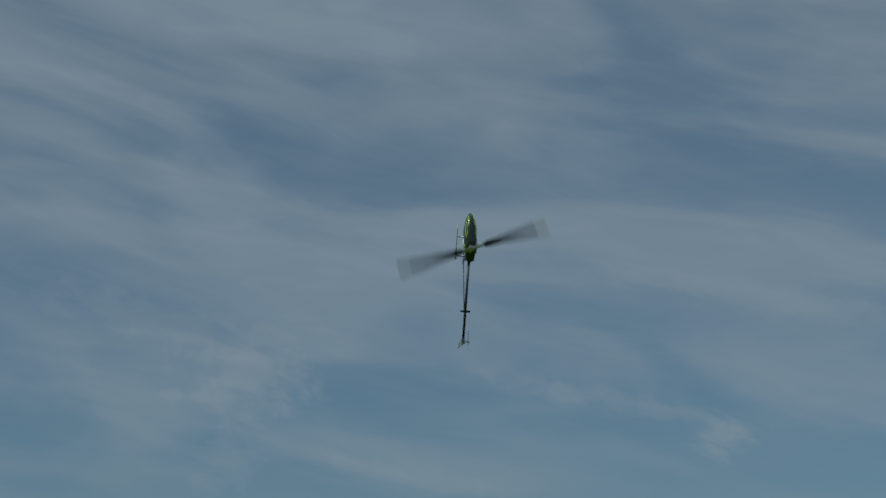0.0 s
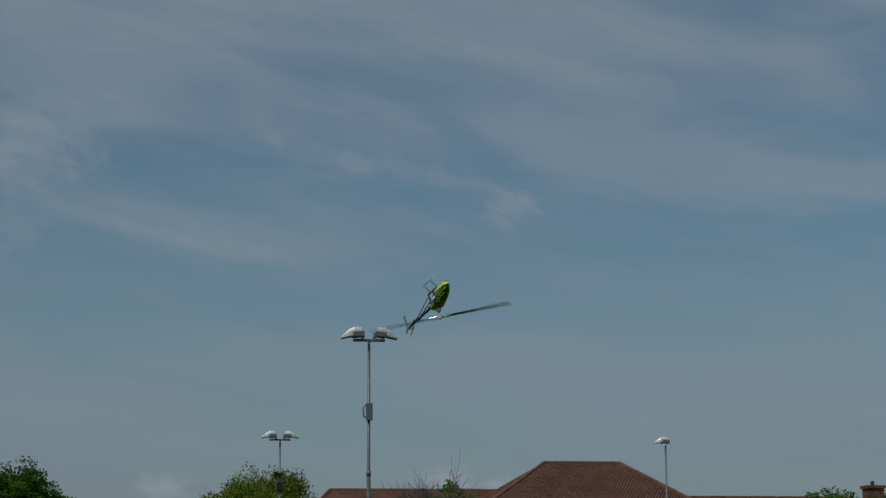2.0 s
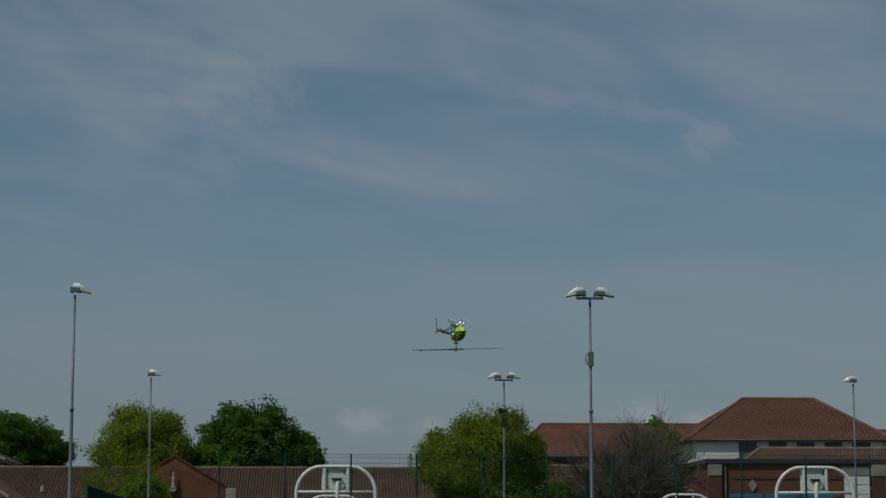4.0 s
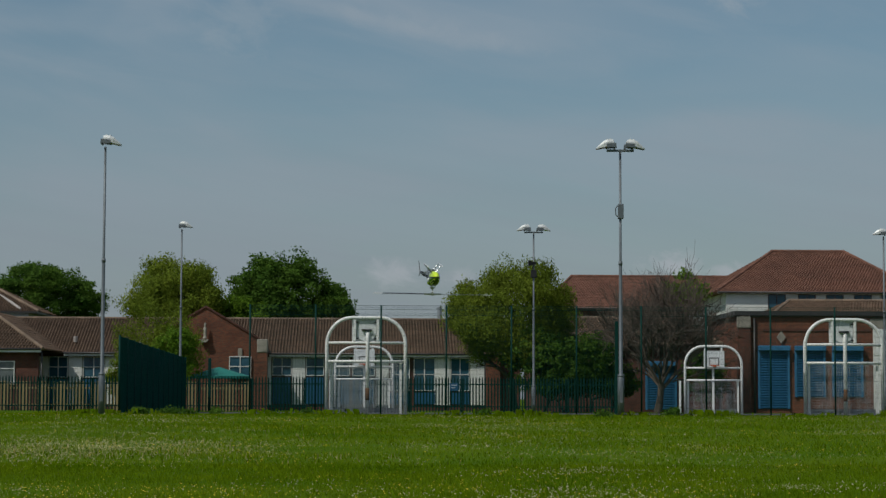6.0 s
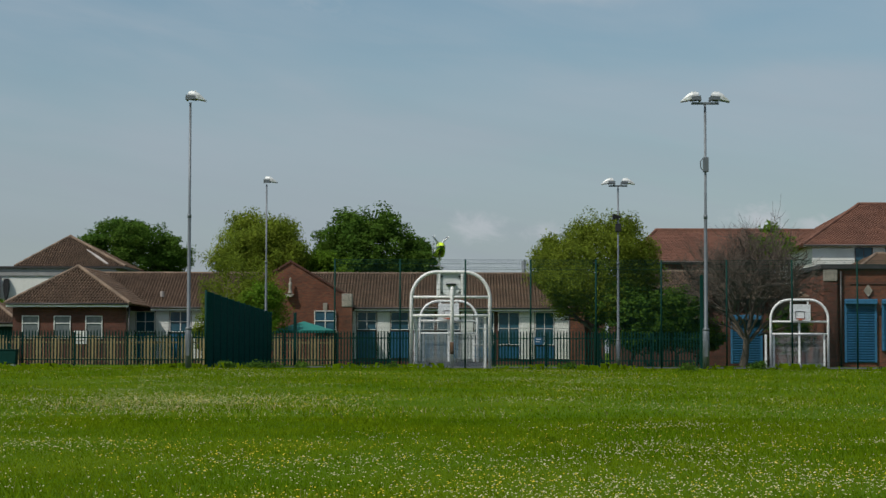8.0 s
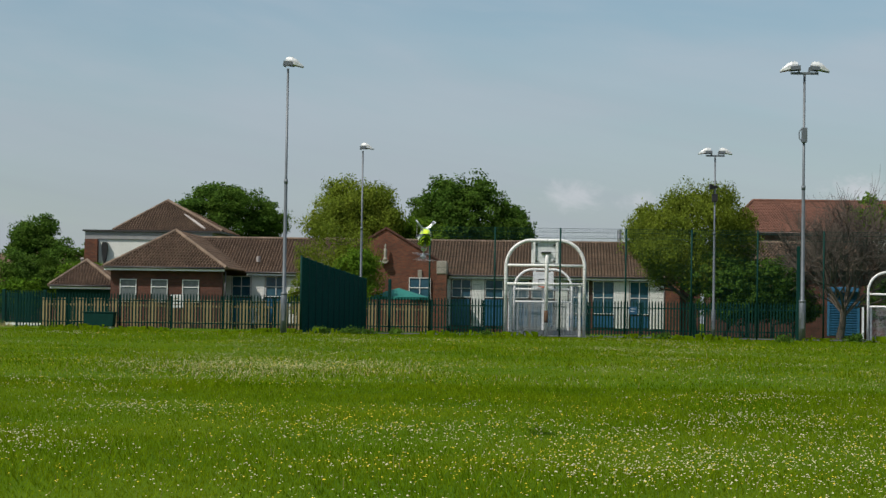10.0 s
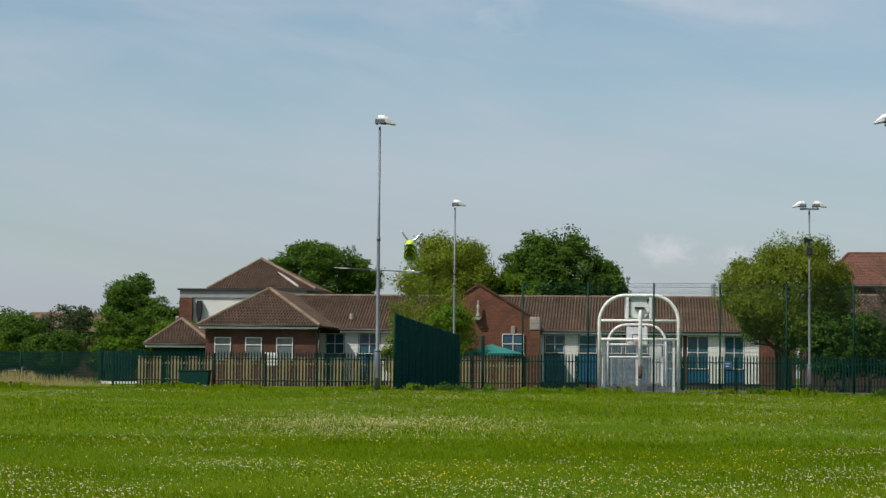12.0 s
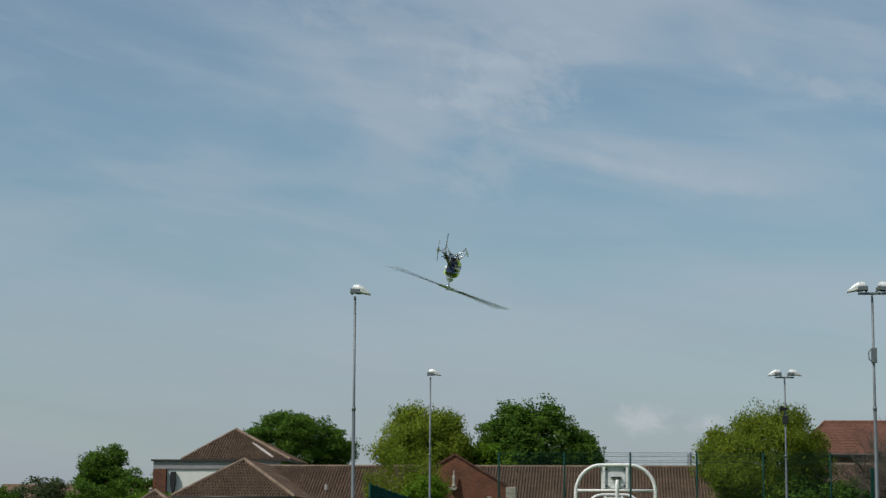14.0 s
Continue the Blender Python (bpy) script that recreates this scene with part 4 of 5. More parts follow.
def ball_goal(x, y, near, H, group="court goals"):
    z = float(ground_height(x, y)) + 0.03
    side = "bracketed from behind" if near else "black target, orange rim"
    b = thing("ball_court_goal", "white arched tubular goal with basketball backboard, " + side, "goal", (x, y, z), group=group)
    w = 1.44
    part("arch_frame", Geo().sweep(arch_path(w, H - 0.06, 0, 0.98), 0.066, 12), MAT["white_steel"], b, smooth=True)
    for zz in ((2.6, 1.92) if near else (2.3, 1.68)):
        part("crossbar", Geo().sweep([(-w + 0.05, 0, zz), (w - 0.05, 0, zz)], 0.05, 10), MAT["white_steel"], b, smooth=True)
    for sx in (-1, 1):
        part("goal_post", Geo().box(sx * (w - 0.17) - 0.045, sx * (w - 0.17) + 0.045, 0.1, 0.19, 0, 1.9 if near else 1.65), MAT["white_steel"], b, bevel=0.01)
        part("board_upright", Geo().box(sx * 0.42 - 0.045, sx * 0.42 + 0.045, -0.04, 0.05, 2.65 if near else 2.3, H - 0.1), MAT["white_steel"], b, bevel=0.008)
    by = 0.11 if near else -0.22
    bz = 2.62 if near else 2.32
    board = part("backboard", Geo().box(-0.52, 0.52, by - 0.02, by + 0.02, bz, bz + 0.84), MAT["board"], b, "white backboard", bevel=0.01)
    sgn = 1 if near else -1
    if near:
        post = [(0.05, -0.02, 0), (0.05, -0.02, 2.75), (0.06, 0.02, 2.95), (0.05, 0.1, 3.02)]
        part("centre_post", Geo().sweep(post, [0.07, 0.07, 0.07, 0.06], 12), MAT["white_steel"], b, smooth=True)
        part("rust_patch", Geo().sweep([(0.05, -0.02, 0.5), (0.05, -0.02, 0.62), (0.05, -0.02, 0.95)], [0.071, 0.078, 0.071], 12), MAT["rust"], b, "rusty worn patch on the centre post", smooth=True)
        part("mount_plate", Geo().sweep([(0, by - 0.06, bz + 0.4), (0, by - 0.03, bz + 0.4)], 0.36, 20), MAT["board"], board, "round mounting plate")
        for sx in (-1, 1):
            for zz in (0.1, 0.7):
                part("corner_bracket", Geo().prism([(sx * 0.42, by - 0.09, bz + zz), (sx * 0.26, by - 0.09, bz + zz + 0.03), (sx * 0.42, by - 0.09, bz + zz + 0.1)], (0, 0.06, 0)), MAT["black"], board)
        part("hook", Geo().box(-0.16, 0.2, by - 0.16, by - 0.06, bz + 0.42, bz + 0.48), MAT["black"], board)
    else:
        part("centre_post", Geo().box(-0.05, 0.05, 0.02, 0.12, 0, 2.3), MAT["white_steel"], b, bevel=0.01)
        t = Geo()
        for x0, x1, z0, z1 in ((-0.24, 0.24, 0.1, 0.14), (-0.24, 0.24, 0.46, 0.5), (-0.24, -0.2, 0.14, 0.46), (0.2, 0.24, 0.14, 0.46)):
            t.box(x0, x1, by - 0.026, by - 0.021, bz + z0, bz + z1)
        part("target_square", t, MAT["black"], board, "black painted target square")
        rim = [(0.22 * math.cos(a * math.pi / 8), by - 0.3 + 0.22 * math.sin(a * math.pi / 8), bz + 0.1) for a in range(17)]
        part("rim", Geo().sweep(rim, 0.018, 8), MAT["orange"], board, "orange basketball rim", smooth=True)
        part("rim_bracket", Geo().box(-0.08, 0.08, by - 0.1, by - 0.02, bz + 0.04, bz + 0.12), MAT["orange"], board)
        part("kick_post", Geo().box(-w - 0.3, -w - 0.2, -0.05, 0.05, 0, 1.65), MAT["white_steel"], b, bevel=0.01)
    top = 1.9 if near else 1.65
    part("goal_mesh", mesh_panel(-w + 0.1, w - 0.1, 0.05, top, 0.06, 0.06, 0.004, 0.3), MAT["wire"], b, "grey welded mesh back of the goal", kind="stuff", fix=False)
    part("back_board", Geo().box(-w + 0.1, w - 0.1, 0.55, 0.58, 0.05, 0.22), MAT["galv"], b)
    return b


ball_goal(0.0, 74.6, True, 3.58)
ball_goal(17.65, 74.6, True, 3.58)
ball_goal(-0.1, 102, False, 3.35)
ball_goal(17.5, 102, False, 3.45)


def mesh_fence(name, label, x0, y0, x1, y1, H, spacing, dx, wire, post_r=0.04, mat="green_steel"):
    """Welded mesh fence between two corners, with round posts."""
    a, b_ = Vector((x0, y0, 0)), Vector((x1, y1, 0))
    length = (b_ - a).length
    ang = math.degrees(math.atan2(y1 - y0, x1 - x0))
    f = thing(name, label, "fence", (x0, y0, 0), ang)
    n = round(length / spacing)
    sp = length / n
    for k in range(n + 1):
        q = a.lerp(b_, k / n)
        z = float(ground_height(q.x, q.y))
        part("post", Geo().sweep([(k * sp, 0, z - 0.05), (k * sp, 0, z + H)], post_r, 8), MAT["green_steel"], f, smooth=True)
        if k < n:
            z2 = float(ground_height(*a.lerp(b_, (k + 0.5) / n).xy))
            part("mesh_panel", mesh_panel(k * sp + 0.04, (k + 1) * sp - 0.04, z2 + 0.06, z2 + H - 0.03, dx, 0.2, wire), MAT[mat], f, kind="stuff", fix=False)
    return f


mesh_fence("court_fence", "tall thin green weldmesh fence along the near end of the courts", -4.18, 73.3, 26.45, 73.3, 3.95, 2.36, 0.05, 0.0022, post_r=0.032)
top = thing("fence_top_wires", "tight wires strung between the tops of the court fence posts", "wire", (0, 73.3, 0))
for zz in (3.84, 3.7, 3.5):
    part("wire", Geo().sweep([(-4.18, 0, zz), (26.4, 0, zz)], 0.006, 6), MAT["green_steel"], top)
mesh_fence("side_fence", "dark green close weldmesh side fence of the court", -8.75, 72.6, -9.15, 103.6, 2.8, 2.5, 0.022, 0.0075, mat="green_panel")
end = thing("fence_end_post", "tall dark green end post of the dividing fence", "post", (9.02, 73.0, 0.0))
part("post", Geo().box(-0.06, 0.06, -0.06, 0.06, -0.05, 3.3), MAT["green_steel"], end, bevel=0.01)
end2 = thing("fence_end_post", "dark green gate post behind the court", "post", (-7.9, 103.2, GZ))
part("post", Geo().box(-0.08, 0.08, -0.08, 0.08, -0.05, 2.75), MAT["green_steel"], end2, bevel=0.02)


def palisade(x0, x1, y, height, group, count_panel=2.75):
    """Steel palisade fence in panels, each pale a piece."""
    n = round((x1 - x0) / count_panel)
    w = (x1 - x0) / n
    h = height
    sec = [(-0.037, 0.0), (-0.02, -0.02), (0.0, -0.006), (0.02, -0.02), (0.037, 0.0)]
    rings = [[Vector((a * s_, b_, z)) for a, b_ in sec] for z, s_ in ((0.05, 1), (h - 0.12, 1), (h, 0.25))]
    g = Geo()
    m = len(sec)
    g.add([p for r in rings for p in r], [(i * m + k, i * m + k + 1, (i + 1) * m + k + 1, (i + 1) * m + k) for i in range(2) for k in range(m - 1)])
    pale = g.mesh("pale", MAT["green_steel"], fix=False)
    rail = Geo().box(0, w, 0.01, 0.05, 0.3, 0.36).box(0, w, 0.01, 0.05, h - 0.42, h - 0.36).mesh("rail", MAT["green_steel"])
    post = Geo().box(-0.035, 0.035, 0.05, 0.12, -0.05, h - 0.1).mesh("post", MAT["green_steel"])
    for k in range(n):
        z = float(ground_height(x0 + k * w, y))
        f = thing("palisade_panel", "dark green steel palisade fence panel with pointed pales", "fence", (x0 + k * w, y, z), group=group)
        part("rail", rail, None, f)
        part("post", post, None, f)
        c = round(w / 0.165)
        for i in range(c):
            p = part("pale", pale, None, f)
            p.location = ((i + 0.5) * w / c, 0, 0)


palisade(-28.0, 13.3, 106.5, 1.88, "school boundary fence")


def timber_fence(x0, x1, y, h):
    f = thing("timber_fence", "weathered pale timber board fence behind the palisade", "fence", (0, y, GZ))
    n = round((x1 - x0) / 0.2)
    me = Geo().box(-0.05, 0.05, -0.012, 0.012, 0.05, h).mesh("board", MAT["timber"])
    for k in range(n):
        p = part("board", me, None, f)
        p.location = (x0 + k * 0.2, random.uniform(-0.01, 0.01), random.uniform(-0.03, 0.03))
    part("rail", Geo().box(x0, x1, 0.02, 0.07, 0.3, 0.4).box(x0, x1, 0.02, 0.07, h - 0.4, h - 0.3), MAT["timber"], f)


timber_fence(-27.3, -6.2, 109.5, 1.6)


def parasol():
    b = thing("parasol", "wide teal canvas parasol standing in the school yard", "parasol", (-8.15, 113, GZ))
    part("pole", Geo().sweep([(0, 0, 0), (0, 0, 2.4)], 0.035, 10), MAT["galv"], b, smooth=True)
    n = 8
    g = Geo()
    rim = [Vector((1.75 * math.cos(2 * math.pi * k / n), 1.75 * math.sin(2 * math.pi * k / n), 1.95)) for k in range(n)]
    low = [p + Vector((0, 0, -0.14)) for p in rim]
    g.add([Vector((0, 0, 2.46))] + rim + low, [(0, 1 + k, 1 + (k + 1) % n) for k in range(n)] + [(1 + k, 9 + k, 9 + (k + 1) % n, 1 + (k + 1) % n) for k in range(n)])
    c = part("canopy", g, MAT["teal"], b, "teal canvas canopy")
    md = c.modifiers.new("thick", "SOLIDIFY")
    md.thickness = 0.01
    for k in range(n):
        part("rib", Geo().sweep([(0, 0, 2.43), rim[k] + Vector((0, 0, -0.02))], 0.012, 6), MAT["galv"], b)
    part("base", Geo().sweep([(0, 0, 0), (0, 0, 0.1)], [0.3, 0.26], 16), MAT["stone"], b)


parasol()


def yard_bits():
    b = thing("notice_board", "small white notice board on two posts behind the palisade", "board", (-19.8, 108.6, GZ))
    part("panel", Geo().box(-0.34, 0.34, -0.03, 0.03, 1.15, 1.85), MAT["fascia"], b, bevel=0.01)
    for k in range(3):
        part("text_bar", Geo().box(-0.24, 0.24 - 0.06 * k, -0.036, -0.031, 1.3 + 0.16 * k, 1.35 + 0.16 * k), MAT["timber"], b)
    for x in (-0.28, 0.28):
        part("post", Geo().box(x - 0.04, x + 0.04, 0.03, 0.11, 0, 1.8), MAT["timber"], b)
    b = thing("wheeled_bin", "dark green storage bin against the fence", "bin", (-23.4, 106.0, GZ))
    part("body", Geo().loft([[Vector((sx * w, sy * 0.35, z)) for sx, sy in ((-1, -1), (1, -1), (1, 1), (-1, 1))] for z, w in ((0.1, 0.76), (0.8, 0.82))]), MAT["green_steel"], b, bevel=0.03)
    part("lid", Geo().box(-0.85, 0.85, -0.38, 0.38, 0.8, 0.87), MAT["green_steel"], b, bevel=0.03)
    for x in (-0.6, 0.6):
        part("foot", Geo().box(x - 0.08, x + 0.08, -0.3, 0.3, 0, 0.1), MAT["white_plastic"], b)
    b = thing("blue_sign", "small blue notice on the palisade", "sign", (4.6, 106.472, 1.1))
    part("plate", Geo().box(-0.21, 0.21, -0.01, 0.01, -0.2, 0.2), MAT["blue"], b, bevel=0.01)
    for k in range(2):
        part("text_bar", Geo().box(-0.14, 0.13 - 0.06 * k, -0.016, -0.011, 0.08 - 0.13 * k, 0.11 - 0.13 * k), MAT["fascia"], b)
    b = thing("vent_pole", "short grey vent pole behind the roof", "pole", (5.4, 150, GZ))
    part("pole", Geo().sweep([(0, 0, 0), (0, 0, 7.5)], 0.16, 10), MAT["galv"], b, smooth=True)
    b = thing("street_lamp", "far-off street lamp above the bushes", "street lamp", (-54.6, 190, GZ))
    part("pole", Geo().sweep([(0, 0, 0), (0, 0, 6.5), (0.1, 0, 6.85), (0.45, 0, 6.95)], [0.09, 0.06, 0.05, 0.04], 8), MAT["galv"], b)
    part("lamp_head", Geo().box(0.4, 0.85, -0.1, 0.1, 6.88, 7.0), MAT["galv"], b)
    g = thing("entrance_gate", "dark green steel palisade gate with white foot rail", "gate", (-30.05, 112, GZ))
    me = Geo().box(-0.033, 0.033, -0.01, 0.01, 0.1, 2.0).mesh("pale", MAT["green_steel"])
    for k in range(14):
        p = part("pale", me, None, g)
        p.location = (0.08 + k * 0.15, 0, 0)
    part("rail", Geo().box(0, 2.15, 0.01, 0.06, 0.3, 0.37).box(0, 2.15, 0.01, 0.06, 1.6, 1.67), MAT["green_steel"], g)
    part("foot_rail", Geo().box(0, 2.15, -0.05, 0.0, 0.06, 0.2), MAT["fascia"], g)
    for x in (-0.1, 2.22):
        part("post", Geo().box(x - 0.09, x + 0.09, -0.09, 0.09, 0, 2.05), MAT["green_steel"], g, bevel=0.01)


yard_bits()
mesh_fence("boundary_fence", "green weldmesh boundary fence by the bushes", -60.0, 124.0, -30.4, 124.0, 2.0, 2.6, 0.05, 0.013)


# ---- trees ----
def leaf_cloud(blobs, n, size, rng, droop=0.0, shell=0.5, flat=0.5):
    """Leaves round a set of lobes (x, y, z, rx, ry, rz): mostly near the lobes' skins, in tufts with gaps between them."""
    blobs = np.array(blobs, float)
    vol = (blobs[:, 3] * blobs[:, 4] * blobs[:, 5]) ** (2 / 3)
    k = max(1, n // 34)
    pick = rng.choice(len(blobs), k, p=vol / vol.sum())
    d = rng.normal(size=(k, 3))
    d /= np.linalg.norm(d, axis=1, keepdims=True)
    rad = 1 - rng.random(k) ** 2 * shell + rng.normal(0, 0.05, k)
    rad *= 1 + 0.1 * np.sin(d[:, 0] * 7 + pick * 1.7) * np.sin(d[:, 2] * 6 + pick) + 0.06 * np.sin(d[:, 1] * 11 + d[:, 2] * 9)
    tuft = blobs[pick, :3] + d * blobs[pick, 3:] * rad[:, None]
    who = rng.integers(0, k, n)
    off = np.clip(rng.normal(size=(n, 3)), -1.6, 1.6) * size * 2.1
    off[:, 2] = off[:, 2] * (0.6 if not droop else 1.0) - droop * rng.random(n) ** 2
    c = tuft[who] + off
    a = rng.normal(size=(n, 3))
    a[:, 2] *= flat
    if droop:
        a[:, 2] -= 1.0
    a /= np.linalg.norm(a, axis=1, keepdims=True)
    out = d[who] + rng.normal(size=(n, 3)) * 0.55       # the leaf faces outwards
    b = np.cross(a, out)
    b /= np.linalg.norm(b, axis=1, keepdims=True) + 1e-9
    a = np.cross(out, b)
    a /= np.linalg.norm(a, axis=1, keepdims=True) + 1e-9
    s = size * rng.uniform(0.55, 1.25, (n, 1))
    w = 0.38 if droop else 0.55
    return np.stack([c - a * s, c + b * s * w, c + a * s, c - b * s * w], 1)


def limbs(geo, base, top, r, rng, depth=3, spread=0.6, n=3, reach=2.0):
    base, top = Vector(base), Vector(top)
    mid = base.lerp(top, 0.5) + Vector((rng.normal(0, 0.06), rng.normal(0, 0.06), 0)) * (top - base).length
    geo.sweep([base, mid, top], [r, r * 0.8, r * 0.55], 7, cap=False)
    if depth == 0:
        return
    L_ = (top - base).length
    d = (top - base).normalized()
    for k in range(n):
        v = Vector(rng.normal(size=3))
        v = (d + v * spread).normalized()
        s = mid.lerp(top, rng.uniform(0.2, 1.0))
        limbs(geo, s, s + v * reach * rng.uniform(0.7, 1.0), r * 0.5, rng, depth - 1, spread, n, reach * 0.55)


def lobes(cx, cy, cz, w, h, rng, n, low=0.0, ragged=False):
    """An uneven pile of lobes over a rounded crown of width w and height h centred at cz."""
    out = [(cx, cy, cz, w * 0.43, w * 0.43, h * 0.44)]
    for k in range(n):
        a, e = rng.uniform(0, 2 * np.pi), rng.uniform(-0.8 + low, 1.0)
        ring = math.sqrt(max(0.0, 1 - e * e))
        s = rng.uniform(0.1, 0.18)
        q = 0.38 + (0.1 * rng.random() if ragged else 0.0)
        out.append((cx + math.cos(a) * ring * w * q, cy + math.sin(a) * ring * w * q, cz + e * h * q, w * s, w * s, h * s * (1.3 if ragged else 0.9)))
    if ragged:      # upright sprays standing out of the crown
        for k in range(int(1.6 * n)):
            a, e = rng.uniform(0, 2 * np.pi), rng.uniform(-0.15, 1.0)
            ring = math.sqrt(1 - e * e)
            out.append((cx + math.cos(a) * ring * w * 0.49, cy + math.sin(a) * ring * w * 0.49, cz + e * h * 0.48, w * 0.05, w * 0.05, h * rng.uniform(0.08, 0.16)))
    return out


def tree(name, label, x, y, w, z0, z1, leaf, n, size, seed, droop=0.0, nl=16, bark="bark", trunk_r=0.22, low=0.0, ragged=False):
    rng = np.random.default_rng(seed)
    t = thing(name, label, "tree", (x, y, GZ))
    g = Geo()
    h = z1 - z0
    limbs(g, (0, 0, 0), (rng.normal(0, 0.15), 0, z0 - GZ + h * 0.1), trunk_r, rng, 3, 0.55, 3, min(w, h) * 0.3)
    part("trunk", g, MAT[bark], t, smooth=True, fix=False)
    q = leaf_cloud(lobes(0, 0, (z0 + z1) / 2 - GZ, w, h, rng, nl, low, ragged), int(n * 2.25), size * 0.6, rng, droop)
    q[:, :, 2] = np.maximum(q[:, :, 2], 0.05)
    part("crown", quads_mesh("crown", q, MAT[leaf]), None, t)
    return t


tree("maple_tree", "broad dark green leafy tree behind the school roof", -24.3, 152, 9.4, 4.5, 10.6, "leaf_dark", 26000, 0.17, 1)
tree("willow_tree", "pale green willow behind the school gable", -12.9, 137.5, 6.9, 4.4, 10.1, "leaf_willow", 24000, 0.19, 2, droop=0.45, bark="bark_pale", trunk_r=0.14)
tree("willow_tree", "thin drooping willow sapling with pale branches", -11.9, 114.5, 4.6, 1.8, 6.1, "leaf_olive", 4200, 0.14, 12, droop=0.5, bark="bark_pale", trunk_r=0.1, nl=12, ragged=True)
tree("ash_tree", "dark ragged tree with upright branch tips", -5.7, 141, 6.4, 4.6, 10.0, "leaf_dark", 20000, 0.19, 3, nl=24, ragged=True)
tree("ash_tree", "lower part of a dark ragged tree", -2.7, 142, 3.6, 4.6, 8.2, "leaf_dark", 7000, 0.18, 13, nl=14, ragged=True)
tree("laurel_bush", "bright green rounded bush behind the roof", -8.4, 138, 4.6, 3.5, 7.3, "leaf_mid", 8000, 0.17, 4)
tree("willow_tree", "large round yellow-green willow beside the courts", 8.1, 110.5, 6.9, 2.0, 8.25, "leaf_olive", 30000, 0.15, 5, droop=0.25, trunk_r=0.25, nl=22)
tree("willow_tree", "pale green willow seen behind the larger one", 6.4, 128, 3.8, 3.5, 8.0, "leaf_willow", 7000, 0.16, 15, droop=0.8)
tree("elder_bush", "dark straggling bush by the court fence", 9.6, 109.2, 4.6, 0.4, 4.6, "leaf_dark", 8000, 0.14, 6, trunk_r=0.1)
tree("elder_bush", "dark green bush beside the dividing fence", 12.2, 109.8, 3.4, 0.4, 4.2, "leaf_dark", 5500, 0.14, 16, trunk_r=0.1)
tree("elder_bush", "low dark bush against the brick wing", 11.0, 112.5, 3.2, 0.2, 3.0, "leaf_dark", 4500, 0.13, 26, trunk_r=0.08)
tree("elder_bush", "low dark bush behind the bare tree", 13.6, 112.5, 3.0, 0.2, 2.6, "leaf_dark", 4000, 0.13, 27, trunk_r=0.08)
tree("elder_bush", "dark overgrown bush by the brick hall", 19.0, 114.0, 2.6, 0.2, 3.4, "leaf_dark", 3000, 0.13, 28, trunk_r=0.08)
tree("sycamore_tree", "leafy green tree top behind the bare tree", 19.6, 124, 2.6, 5.6, 8.2, "leaf_mid", 900, 0.2, 7, nl=8, ragged=True)
tree("oak_tree", "dense bushy green tree at the end of the courts", 36.1, 106.5, 5.0, 0.3, 7.5, "leaf_dark", 18000, 0.15, 8)
tree("holm_oak", "dark grey-green broadleaf tree", 39.2, 104.5, 5.0, 0.3, 7.6, "leaf_grey", 18000, 0.15, 9)
tree("oak_tree", "green bush against the sunlit brick hall", 34.0, 104.5, 2.6, 0.2, 4.4, "leaf_dark", 6000, 0.14, 19)
tree("lime_tree", "round dark tree standing above the hedge", -38.2, 151, 4.2, 2.4, 8.0, "leaf_dark", 12000, 0.17, 10, nl=12)
for i, (bx, by, bw, bz, lf) in enumerate(((-33.4, 141, 4.8, 5.7, "leaf_dark"), (-36.5, 140, 5.0, 4.9, "leaf_dark"), (-40.6, 141, 4.6, 5.4, "leaf_grey"), (-44.5, 140, 5.0, 5.0, "leaf_dark"), (-35.2, 134, 3.6, 2.9, "leaf_mid"), (-39.0, 133, 4.2, 3.2, "leaf_dark"), (-43.6, 134, 4.2, 2.6, "leaf_mid"), (-48.5, 142, 5.2, 5.2, "leaf_dark"), (-31.0, 135, 3.6, 4.0, "leaf_mid"), (-42.4, 136, 4.6, 4.8, "leaf_dark"), (-46.6, 136, 4.6, 4.4, "leaf_mid"), (-51.0, 138, 5.0, 4.8, "leaf_grey"))):
    tree("hedge_shrub", "tall uneven shrub in the boundary hedge", bx, by, bw, 0.2, bz, lf, 5500, 0.17, 40 + i, nl=10, trunk_r=0.1)
tree("garden_bush", "yellow-green bush against the white wall", -13.9, 117.5, 2.0, 0.3, 3.1, "leaf_willow", 2600, 0.12, 60, trunk_r=0.06, nl=8)
tree("willow_sapling", "sparse willow sapling against the brick gable", -10.8, 113.2, 3.4, 0.5, 5.2, "leaf_olive", 4200, 0.13, 62, droop=0.4, bark="bark_pale", trunk_r=0.07, nl=10, ragged=True)
tree("garden_bush", "sparse dark bush beside the side fence", -10.6, 111.0, 3.6, 0.4, 4.4, "leaf_mid", 3500, 0.13, 61, trunk_r=0.08, nl=9)


